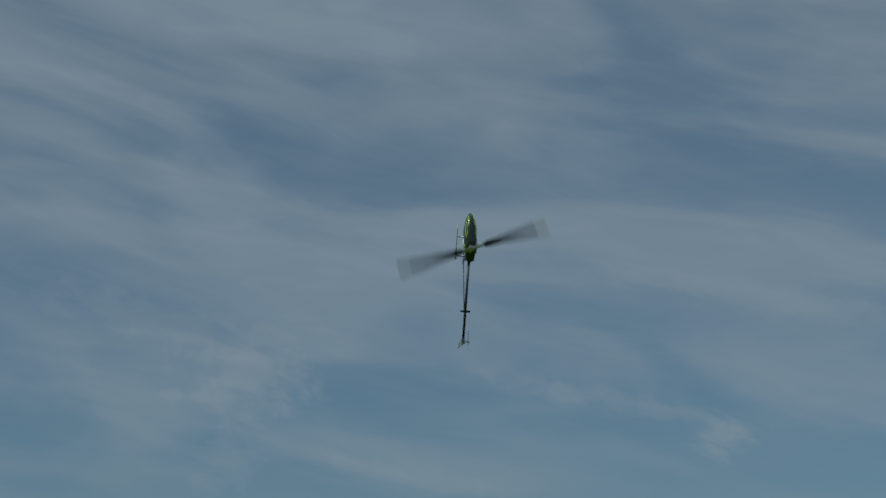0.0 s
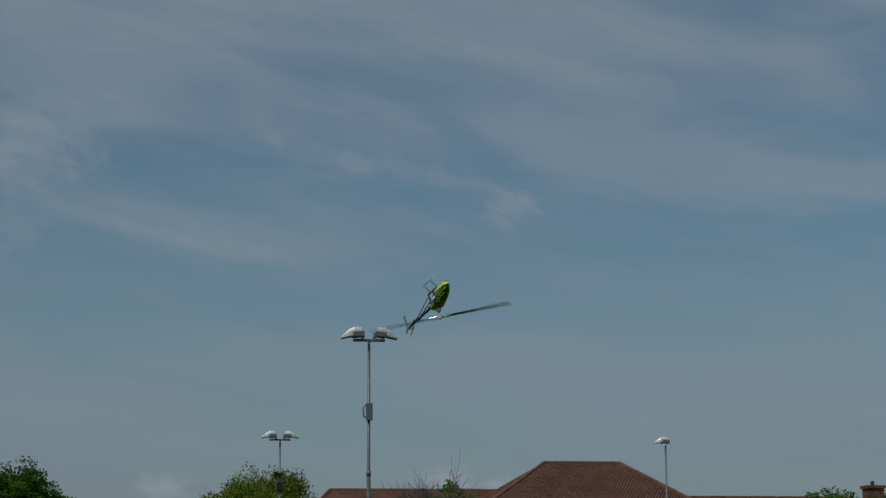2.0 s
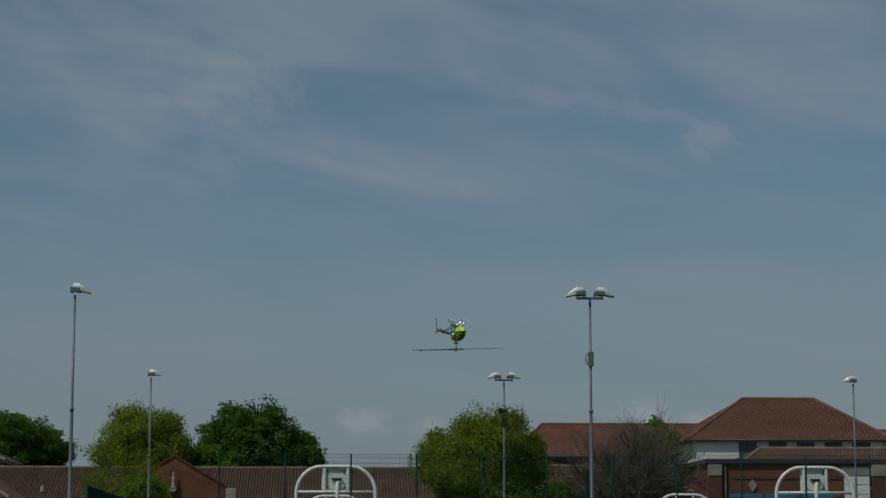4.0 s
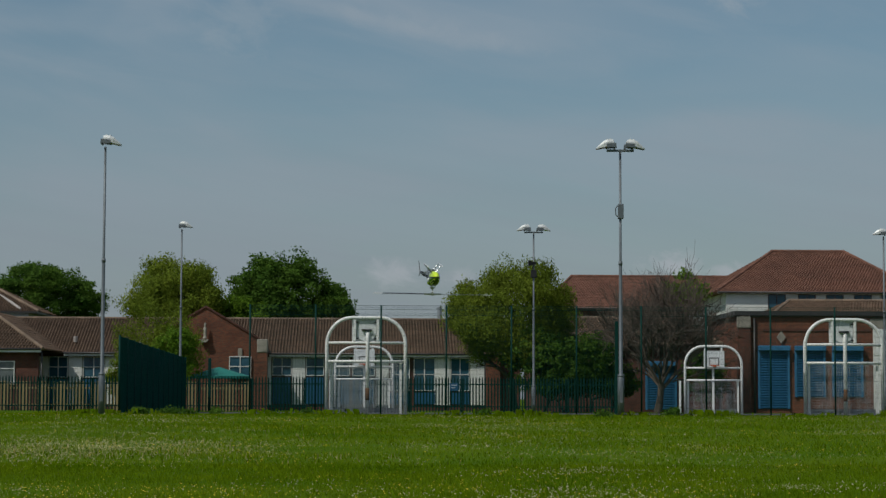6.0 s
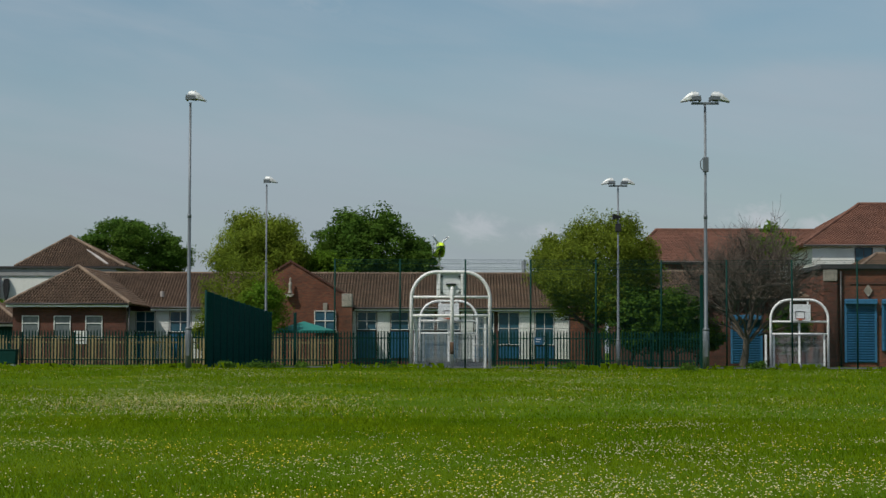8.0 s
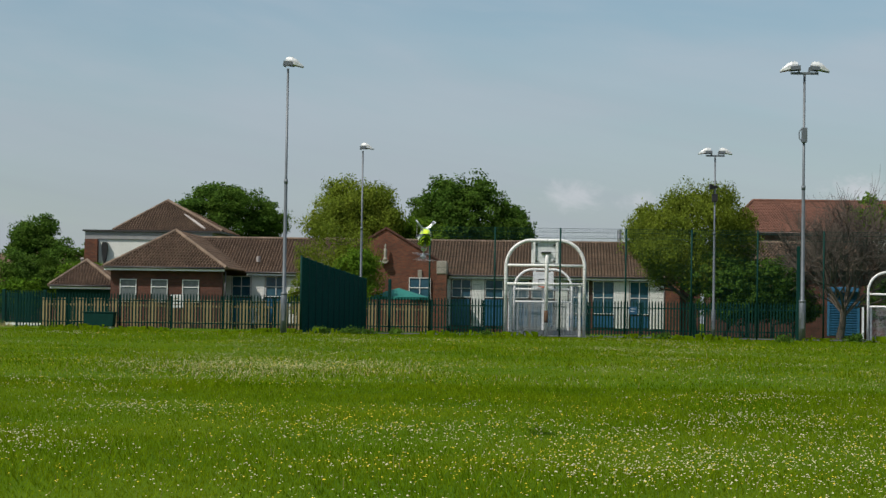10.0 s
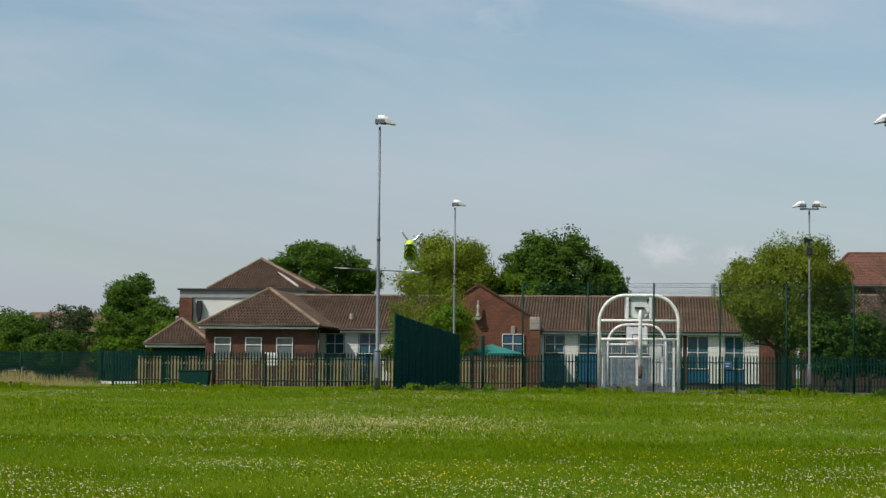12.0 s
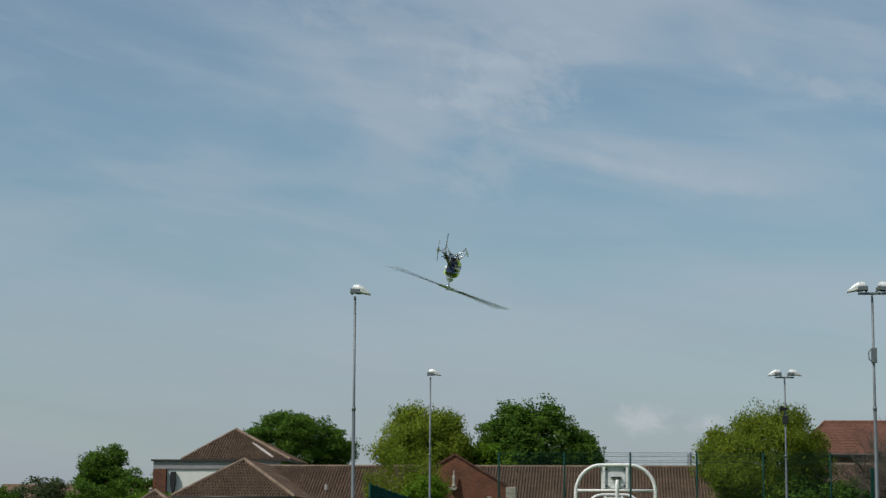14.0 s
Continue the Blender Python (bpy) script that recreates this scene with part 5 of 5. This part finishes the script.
def bare_tree():
    rng = np.random.default_rng(77)
    t = thing("bare_tree", "leafless tree with a dense tangle of grey-brown twigs", "tree", (15.7, 108.5, GZ))
    part("trunk", Geo().sweep([(-0.1, 0, 0), (0.05, 0, 0.8), (0.1, 0, 1.7)], [0.24, 0.18, 0.16], 9, cap=False), MAT["bark"], t, smooth=True, fix=False)

    def grow(g, p, d, L_, r, depth):
        q = p + d * L_
        m = p.lerp(q, 0.5) + Vector(rng.normal(size=3)) * L_ * 0.06
        g.sweep([p, m, q], [r, r * 0.8, r * 0.6], 5 if depth > 1 else 3, cap=False)
        if depth == 0:
            return
        for k in range(4 if depth > 1 else 8):
            v = Vector(rng.normal(size=3))
            nd = (d * 0.9 + v * 0.5 + Vector((0, 0, 0.18))).normalized()
            grow(g, p.lerp(q, rng.uniform(0.3, 1.0)), nd, L_ * rng.uniform(0.6, 0.85), max(r * 0.6, 0.011), depth - 1)
    for k in range(9):
        a = 2 * math.pi * k / 9
        g = Geo()
        grow(g, Vector((0.1, 0, 1.2 + 0.05 * k)), Vector((math.cos(a) * 0.62, math.sin(a) * 0.62, 0.5 + 0.45 * (k % 3))).normalized(), 2.45 + 0.28 * (k % 3), 0.085, 4)
        part("limb", g, MAT["twig"], t, fix=False)


bare_tree()


def verge_weeds():
    """Rough growth along the foot of the court fence and tussocks on the crest."""
    rng = np.random.default_rng(5)
    x = rng.uniform(-24, 29, 4500)
    y = rng.normal(71.0, 1.4, 4500)
    tall = 0.03 + 0.22 * patchiness(x, y, 1.6, 21) ** 6
    a = rng.uniform(0, 6.28, 4500)
    z = ground_height(x, y)
    w = 0.03
    q = np.stack([np.stack([x - np.cos(a) * w, y, z], -1), np.stack([x + np.cos(a) * w, y, z], -1), np.stack([x + np.cos(a) * w * 0.4 + rng.normal(0, 0.06, 4500), y, z + tall], -1), np.stack([x + rng.normal(0, 0.06, 4500), y, z + tall], -1)], 1)
    part("verge_weeds", quads_mesh("verge_weeds", q, MAT["blade"]), None, label="rough weeds and long grass along the fence foot", kind="stuff")["category"] = "weeds"
    blobs = [(bx, by, float(ground_height(bx, by)) + 0.08, r, r, r * 0.6) for bx, by, r in ((-7.9, 71.5, 0.22), (-6.8, 71.6, 0.3), (-6.1, 71.6, 0.2), (-5.2, 71.5, 0.2), (8.0, 68.0, 0.25), (10.8, 71.6, 0.25), (-2.0, 71.8, 0.16), (4.2, 71.7, 0.2))]
    part("low_weed_clumps", quads_mesh("low_weed_clumps", leaf_cloud(blobs, 3000, 0.05, rng), MAT["leaf_dark"]), None, label="low broadleaf weed clumps at the fence foot", kind="stuff")["category"] = "weeds"
    x, y = rng.uniform(-46, -27, 26000), rng.uniform(92, 110, 26000)
    keep = rng.uniform(size=26000) < patchiness(x, y, 0.9, 8) ** 2 * np.clip((-27.5 - x) / 5, 0, 1)
    x, y = x[keep], y[keep]
    m = len(x)
    z = ground_height(x, y)
    h = rng.uniform(0.08, 0.3, m) + 0.65 * patchiness(x, y, 0.9, 8) ** 4 * np.clip((-29 - x) / 4, 0, 1)
    lean = rng.normal(0, 0.1, m)
    q = np.stack([np.stack([x - 0.012, y, z], -1), np.stack([x + 0.012, y, z], -1), np.stack([x + lean + 0.004, y, z + h], -1), np.stack([x + lean - 0.004, y, z + h], -1)], 1)
    part("dry_tussocks", quads_mesh("dry_tussocks", q, MAT["straw"]), None, label="tall dry yellow grass by the boundary fence", kind="stuff")["category"] = "grass"


verge_weeds()


# ---- helicopter ----
def canopy_material():
    """Fluorescent yellow paint with black flashes, lime stripes and green flanks that darken towards the rotor side."""
    m = material("canopy_paint", (0.62, 0.8, 0.02), (0.55, 0.72, 0.02), rough=0.22, scale=20, fine=200, bump=0.0, coat=0.6)
    nt = m.node_tree
    b = nt.nodes["Principled BSDF"]
    co = nt.nodes.new("ShaderNodeTexCoord")
    sp = nt.nodes.new("ShaderNodeSeparateXYZ")
    nt.links.new(co.outputs["Object"], sp.inputs[0])

    def mth(op, a, c):
        n = nt.nodes.new("ShaderNodeMath")
        n.operation = op
        for i, v in enumerate((a, c)):
            if isinstance(v, (int, float)):
                n.inputs[i].default_value = v
            else:
                nt.links.new(v, n.inputs[i])
        return n.outputs[0]
    line = mth("ADD", sp.outputs[2], mth("MULTIPLY", sp.outputs[0], 0.1))
    ramp = nt.nodes.new("ShaderNodeValToRGB")
    ramp.color_ramp.interpolation = "LINEAR"
    mr = nt.nodes.new("ShaderNodeMapRange")
    mr.inputs["From Min"].default_value, mr.inputs["From Max"].default_value = -0.1, 0.16
    nt.links.new(line, mr.inputs["Value"])
    nt.links.new(mr.outputs[0], ramp.inputs[0])
    els = ramp.color_ramp.elements
    els[0].position, els[0].color = 0.0, (0.66, 0.84, 0.015, 1)
    els[1].position, els[1].color = 1.0, (0.01, 0.02, 0.008, 1)
    for p, c in ((0.16, (0.62, 0.82, 0.015, 1)), (0.175, (0.012, 0.016, 0.012, 1)), (0.225, (0.015, 0.02, 0.013, 1)), (0.24, (0.09, 0.22, 0.012, 1)), (0.33, (0.03, 0.085, 0.009, 1)), (0.5, (0.01, 0.025, 0.008, 1))):
        e = els.new(p)
        e.color = c
    nt.links.new(ramp.outputs[0], b.inputs["Base Color"])
    return m


LIME = material("lime_stripe_paint", (0.6, 0.8, 0.02), (0.5, 0.7, 0.02), rough=0.3, scale=20, fine=200, bump=0)


def helicopter():
    h = thing("model_helicopter", "radio-controlled model helicopter with fluorescent yellow canopy, flying upside down", "helicopter")
    rows = ((0.352, -0.089, -0.085, 0.003), (0.34, -0.105, -0.07, 0.018), (0.31, -0.124, -0.04, 0.034), (0.27, -0.134, -0.008, 0.047), (0.22, -0.14, 0.024, 0.057), (0.16, -0.14, 0.045, 0.063),
            (0.115, -0.138, 0.056, 0.066), (0.09, -0.075, 0.061, 0.066), (0.03, -0.03, 0.067, 0.064), (-0.03, 0.0, 0.068, 0.058), (-0.09, 0.025, 0.062, 0.046), (-0.14, 0.046, 0.053, 0.01))
    rings = []
    for x, zl, zh, w in rows:
        zc, hh = (zl + zh) / 2, (zh - zl) / 2
        ring = []
        for k in range(20):
            a = 2 * math.pi * k / 20
            ca, sa = math.cos(a), math.sin(a)
            ring.append(Vector((x, w * math.copysign(abs(ca) ** 0.85, ca), zc + hh * math.copysign(abs(sa) ** 0.85, sa))))
        rings.append(ring)
    can = part("canopy", Geo().loft(rings), canopy_material(), h, "fluorescent yellow canopy with black and green flashes", smooth=True)
    for sy in (-1, 1):
        for k in range(3):
            g = Geo().prism([(-0.05 + 0.03 * k, sy * 0.058, 0.05), (-0.035 + 0.03 * k, sy * 0.06, 0.05), (-0.02 + 0.03 * k, sy * 0.062, 0.015), (-0.035 + 0.03 * k, sy * 0.06, 0.015)], (0, sy * 0.004, 0))
            part("stripe", g, LIME, can, "lime stripe")
    def skin(x, z):
        """Half width of the canopy at a place along and up it."""
        for (xa, la, ha, wa), (xb, lb, hb, wb) in zip(rows, rows[1:]):
            if xb <= x <= xa:
                k = (xa - x) / (xa - xb)
                lo, hi, w = la + (lb - la) * k, ha + (hb - ha) * k, wa + (wb - wa) * k
                e = min(1.0, abs(z - (lo + hi) / 2) / ((hi - lo) / 2)) ** (1 / 0.85)
                return w * max(0.0, 1 - e * e) ** 0.425
        return 0.03

    for sy in (-1, 1):
        for name, mat, r, line, label in (
                ("black_outline", MAT["black"], 0.0034, ((0.3, -0.068), (0.285, -0.1), (0.25, -0.115), (0.2, -0.119), (0.16, -0.112), (0.148, -0.085), (0.17, -0.072), (0.23, -0.064), (0.3, -0.068)), "black painted outline"),
                ("lime_flash", LIME, 0.0042, ((0.315, -0.055), (0.26, -0.035), (0.2, -0.012), (0.14, 0.014), (0.1, 0.036)), "pale lime flash"),
                ("lime_flash", LIME, 0.003, ((0.27, -0.014), (0.22, 0.004), (0.17, 0.022), (0.13, 0.04)), "pale lime flash")):
            dense = [Vector((x0 + (x1 - x0) * t / 4, 0, z0 + (z1 - z0) * t / 4)) for (x0, z0), (x1, z1) in zip(line, line[1:]) for t in range(4)] + [Vector((line[-1][0], 0, line[-1][1]))]
            part(name, Geo().sweep([(q.x, sy * (skin(q.x, q.z) - r * 0.4), q.z) for q in dense], r, 6), mat, can, label, smooth=True)
    # carbon side frames with lightening holes
    for sy in (-1, 1):
        y = sy * 0.034
        g = Geo()
        g.box(-0.16, 0.13, y - 0.002, y + 0.002, -0.14, -0.118).box(-0.13, 0.06, y - 0.002, y + 0.002, -0.03, 0.03)
        g.box(0.09, 0.13, y - 0.0021, y + 0.0021, -0.118, -0.02).box(0.0, 0.03, y - 0.0021, y + 0.0021, -0.118, -0.03)
        g.prism([(-0.16, y - 0.002, -0.12), (-0.13, y - 0.002, -0.12), (-0.07, y - 0.002, -0.03), (-0.12, y - 0.002, -0.03)], (0, 0.004, 0))
        part("side_frame", g, MAT["carbon"], h)
    part("battery", Geo().box(-0.05, 0.12, -0.024, 0.024, -0.112, -0.065), MAT["black"], h, "black battery pack", bevel=0.004)
    part("electronics_tray", Geo().box(-0.1, 0.0, -0.028, 0.028, -0.06, -0.03), MAT["blue_wrap"], h, "blue wrapped electronics", bevel=0.004)
    part("blue_unit", Geo().box(-0.13, -0.05, -0.036, 0.036, 0.0, 0.05), MAT["blue_wrap"], h, "dark blue servo unit", bevel=0.004)
    part("main_gear", Geo().sweep([(-0.02, 0, -0.02), (-0.02, 0, -0.008)], 0.058, 24), MAT["white_plastic"], h, "white main gear")
    part("motor", Geo().sweep([(0.05, 0, -0.06), (0.05, 0, -0.01)], 0.028, 16), MAT["alloy"], h, smooth=False)
    for sy in (-1, 1):
        part("white_servo", Geo().sweep([(-0.005, sy * 0.046, -0.012), (0.005, sy * 0.05, -0.014), (0.045, sy * 0.052, -0.02), (0.085, sy * 0.05, -0.024), (0.095, sy * 0.046, -0.024)], [0.008, 0.02, 0.024, 0.02, 0.008], 12), MAT["white_plastic"], h, "white rounded servo housing", smooth=True)
    # landing gear
    for x in (0.11, -0.08):
        g = Geo()
        for sy in (-1, 1):
            g.sweep([(x, sy * 0.004, -0.133), (x, sy * 0.036, -0.14), (x, sy * 0.062, -0.168), (x, sy * 0.098, -0.214)], [0.008, 0.008, 0.007, 0.006], 8)
        part("gear_strut", g, MAT["alloy"], h, "grey landing gear strut", smooth=True)
    for sy in (-1, 1):
        part("skid", Geo().sweep([(0.22, sy * 0.095, -0.2), (0.19, sy * 0.095, -0.214), (-0.12, sy * 0.095, -0.214)], 0.005, 8), MAT["white_plastic"], h, "white skid tube", smooth=True)
    # tail
    part("tail_boom", Geo().sweep([(-0.08, 0, 0.0), (-0.95, 0, 0.0)], 0.0125, 14), MAT["carbon"], h, smooth=True)
    for sy in (-1, 1):
        part("boom_support", Geo().sweep([(-0.14, sy * 0.03, -0.118), (-0.63, sy * 0.01, -0.006)], 0.0045, 8), MAT["carbon"], h, smooth=True)
    part("boom_clamp", Geo().box(-0.645, -0.615, -0.017, 0.017, -0.017, 0.017).box(-0.64, -0.62, -0.05, 0.05, -0.003, 0.003), MAT["carbon"], h, bevel=0.003)
    for x in (-0.27, -0.42, -0.76):
        part("rod_guide", Geo().box(x - 0.006, x + 0.006, -0.008, 0.008, -0.032, -0.01), MAT["carbon"], h)
    part("push_rod", Geo().sweep([(-0.15, 0, -0.027), (-0.92, 0, -0.027)], 0.0018, 6), MAT["carbon"], h)
    fin = Geo()
    for poly in ([(-0.90, -0.01), (-0.92, -0.01), (-0.99, -0.15), (-0.975, -0.15)], [(-0.945, -0.01), (-0.96, -0.01), (-1.01, -0.15), (-0.995, -0.15)],
                 [(-0.97, -0.135), (-1.005, -0.135), (-1.01, -0.155), (-0.975, -0.155)], [(-0.93, -0.07), (-0.975, -0.07), (-0.98, -0.085), (-0.937, -0.085)],
                 [(-0.9, 0.012), (-0.96, 0.012), (-0.985, 0.05), (-0.97, 0.055)]):
        fin.prism([(x, 0.013, z) for x, z in poly], (0, 0.003, 0))
    part("tail_fin", fin, MAT["carbon"], h, "black skeleton tail fin")
    part("fin_decal", Geo().prism([(x, 0.0165, z) for x, z in ((-0.918, -0.012), (-0.948, -0.012), (-0.998, -0.13), (-0.98, -0.13))], (0, 0.001, 0)), MAT["grey_tip"], h, "pale grey printed panel on the tail fin")
    part("tail_gearbox", Geo().box(-0.955, -0.905, -0.016, 0.016, -0.016, 0.016).sweep([(-0.93, 0.01, 0), (-0.93, -0.05, 0)], 0.006, 8), MAT["alloy"], h, bevel=0.003)
    tail = part("tail_rotor", Geo().sweep([(0, 0.012, 0), (0, -0.012, 0)], 0.011, 12).box(-0.008, 0.008, -0.006, 0.006, -0.03, 0.03), MAT["alloy"], h, "silver tail rotor hub")
    tb = Geo().prism([(-0.011, -0.0015, 0.03), (0.011, -0.0015, 0.03), (0.011, -0.0015, 0.07), (0.009, -0.0015, 0.112), (-0.008, -0.0015, 0.112), (-0.011, -0.0015, 0.07)], (0, 0.003, 0)).mesh("tail_blade", MAT["grey_tip"])
    for k in (0, 180):
        part("tail_blade", tb, None, tail).matrix_basis = pose(0, 0, 0, 0, k, 0)
    # mast and rotor
    part("mast", Geo().sweep([(0, 0, -0.03), (0, 0, 0.17)], 0.006, 10), MAT["alloy"], h, smooth=True)
    part("swashplate", Geo().sweep([(0, 0, 0.085), (0, 0, 0.1)], [0.034, 0.03], 18).sweep([(0, 0, 0.101), (0, 0, 0.11)], 0.024, 18), MAT["alloy"], h, "silver swashplate")
    for k in range(3):
        a = radians(120 * k + 30)
        part("link_rod", Geo().sweep([(0.034 * math.cos(a), 0.034 * math.sin(a), 0.09), (0.04 * math.cos(a), 0.035 * math.sin(a), 0.03)], 0.003, 6), MAT["alloy"], h)
    rotor = part("rotor_head", Geo().box(-0.024, 0.024, -0.014, 0.014, -0.016, 0.016).sweep([(0, 0, -0.03), (0, 0, 0.022)], 0.014, 12), MAT["alloy"], h, "silver rotor head", bevel=0.003)
    for k in (0, 180):
        m = pose(0, 0, 0, 0, 0, k)
        part("blade_grip", Geo().box(0.024, 0.115, -0.014, 0.014, -0.011, 0.011).box(0.03, 0.055, 0.014, 0.034, -0.008, 0.004), MAT["alloy"], rotor, "silver blade grip", bevel=0.003).matrix_basis = m @ pose(0, 0, 0, -6)
        sec = ((0.026, 0.0), (0.018, 0.0038), (0.0, 0.004), (-0.036, 0.0), (0.0, -0.004), (0.018, -0.0038))
        bl = Geo().loft([[Vector((x, -b_ * s + 0.0, z)) for b_, z in ((c * 1.0, t_) for c, t_ in sec)] for x, s in ((0.1, 0.55), (0.15, 1.0), (0.66, 1.0))])
        blade = part("main_blade", bl, MAT["carbon"], rotor, "black carbon main blade")
        blade.matrix_basis = m @ pose(0, 0, 0, -6)
        tip = Geo().loft([[Vector((x, -c * s, t_)) for c, t_ in sec] for x, s in ((0.66, 1.002), (0.76, 1.0), (0.785, 0.7))])
        part("blade_tip", tip, MAT["grey_tip"], rotor, "pale grey blade tip").matrix_basis = m @ pose(0, 0, 0, -6)
    rotor.location = (0, 0, 0.175)
    tail.location = (-0.93, -0.05, 0)
    return h, rotor, tail


MAT["grey_tip"] = material("pale_tip_paint", (0.45, 0.45, 0.44), (0.38, 0.38, 0.38), rough=0.3, scale=20, fine=200, bump=0)
HELI, ROTOR, TAIL = helicopter()

# seconds, place, turn in degrees, blade angle where it is known
FLIGHT = [
    (0.0, 4.12, 39.25, 7.49, 178, -74, -79, 110),
    (0.2, 4.49, 39.56, 7.58, -5, -134, 103, None),
    (0.3, 4.55, 39.67, 7.69, -6, -145, 103, None),
    (0.5, 5.12, 39.85, 7.46, 177, -21, -76, 78),
    (0.7, 5.54, 39.63, 6.92, -0, -163, 105, None),
    (0.8, 5.65, 39.36, 6.69, 0, -164, 106, None),
    (1.0, 5.80, 38.98, 6.51, -179, -16, -73, 54),
    (1.2, 6.06, 39.09, 6.19, -177, -17, -73, None),
    (1.3, 6.16, 39.19, 6.07, -176, -17, -73, None),
    (1.5, 6.24, 39.30, 5.78, -174, -18, -73, 60),
    (1.7, 6.12, 37.81, 5.30, -174, -16, -74, None),
    (1.8, 5.92, 36.19, 5.00, -175, -14, -76, None),
    (2.0, 5.22, 31.97, 4.40, -176, -10, -78, 126),
    (2.2, 4.24, 27.53, 3.92, -176, -5, -79, None),
    (2.3, 3.78, 25.72, 3.77, -176, -2, -79, None),
    (2.5, 3.11, 23.99, 3.67, -176, 2, -79, 170),
    (2.7, 2.89, 24.55, 3.72, -176, 4, -78, None),
    (2.8, 2.81, 25.06, 3.73, -176, 5, -78, None),
    (3.0, 2.55, 25.77, 3.71, -177, 6, -77, 24),
    (5.5, 1.02, 26.38, 2.30, -179, 13, -81, 48),
    (5.7, 0.98, 26.31, 2.23, 1, 168, 98, None),
    (5.8, 0.95, 26.26, 2.18, 2, 168, 98, None),
    (6.0, 0.85, 26.20, 2.02, -178, 10, -82, 110),
    (6.2, 0.75, 26.26, 1.90, -178, 7, -82, None),
    (6.3, 0.70, 26.32, 1.85, -179, 5, -82, None),
    (6.5, 0.61, 26.44, 1.79, -180, 3, -82, 34),
    (6.7, 0.46, 26.52, 1.82, 179, 2, -82, None),
    (6.8, 0.39, 26.54, 1.84, 179, 2, -82, None),
    (7.0, 0.30, 26.56, 1.86, 179, 2, -82, 176),
    (7.2, 0.20, 26.48, 1.91, 180, 1, -82, None),
    (7.3, 0.15, 26.41, 1.92, -180, 1, -81, None),
    (7.5, 0.08, 26.33, 1.92, -179, 0, -81, 26),
    (7.7, -0.01, 26.46, 1.92, 180, 1, -82, None),
    (7.8, -0.06, 26.57, 1.90, 178, 2, -84, None),
    (8.0, -0.15, 26.70, 1.81, 177, 3, -85, 8),
    (10.5, -1.69, 21.24, 1.24, 178, 5, -82, 136),
    (10.7, -1.83, 21.13, 1.20, 178, 5, -82, None),
    (10.8, -1.88, 21.11, 1.22, 178, 4, -82, None),
    (11.0, -1.96, 21.10, 1.33, 177, 4, -82, 160),
    (11.2, -2.06, 21.18, 1.38, 177, 4, -82, None),
    (11.3, -2.11, 21.24, 1.42, 177, 3, -81, None),
    (11.5, -2.20, 21.31, 1.52, 177, 3, -81, 10),
    (11.7, -2.23, 20.95, 1.61, 177, 3, -81, None),
    (11.8, -2.24, 20.62, 1.64, 177, 3, -82, None),
    (12.0, -2.26, 20.02, 1.69, 177, 2, -86, 108),
    (12.2, -2.29, 19.81, 1.84, -1, -180, 83, None),
    (12.3, -2.31, 19.77, 1.92, 1, -179, 74, None),
    (12.5, -2.31, 19.54, 2.05, -176, -2, -127, 2),
    (12.7, -2.25, 18.89, 2.20, -3, -179, 30, None),
    (12.8, -2.22, 18.53, 2.28, -10, -178, 19, None),
    (13.0, -2.18, 18.14, 2.47, 163, -5, 180, 16),
    (13.2, -2.11, 18.15, 2.69, -12, -174, -15, None),
    (13.3, -2.08, 18.18, 2.78, -7, -175, -22, None),
    (13.5, -2.03, 18.30, 2.91, -177, -2, 144, 344),
    (13.7, -1.86, 18.56, 3.01, 9, 180, -54, None),
    (13.8, -1.76, 18.73, 3.05, 10, 179, -66, None),
    (14.0, -1.54, 19.11, 3.10, -168, 3, 90, 220),
]


def spin_rows(keys, rate):
    """Steady fast turning that passes the given angles at the given seconds; every step is under a quarter turn."""
    rows, total, last = [], keys[0][1], frame(keys[0][0])
    rows.append((keys[0][0], total))
    for t, ang in keys[1:]:
        n = frame(t) - last
        want = ang - total
        turns = round((rate * n - want) / 180.0)
        step = (want + 180.0 * turns) / n
        for k in range(1, n + 1):
            rows.append(((last + k - 1) / FPS, total + step * k))
        total += step * n
        last = frame(t)
    return rows


def motions():
    walk(HELI, [(t, pose(*r)) for t, *r, a in FLIGHT])
    spin = spin_rows([(r[0], r[-1]) for r in FLIGHT if r[-1] is not None], 80.0)
    walk(ROTOR, [(t, pose(0, 0, 0.175, 0, 0, a)) for t, a in spin])
    walk(TAIL, [(t, pose(-0.93, -0.05, 0, 0, a * 1.0, 0)) for t, a in spin])


motions()
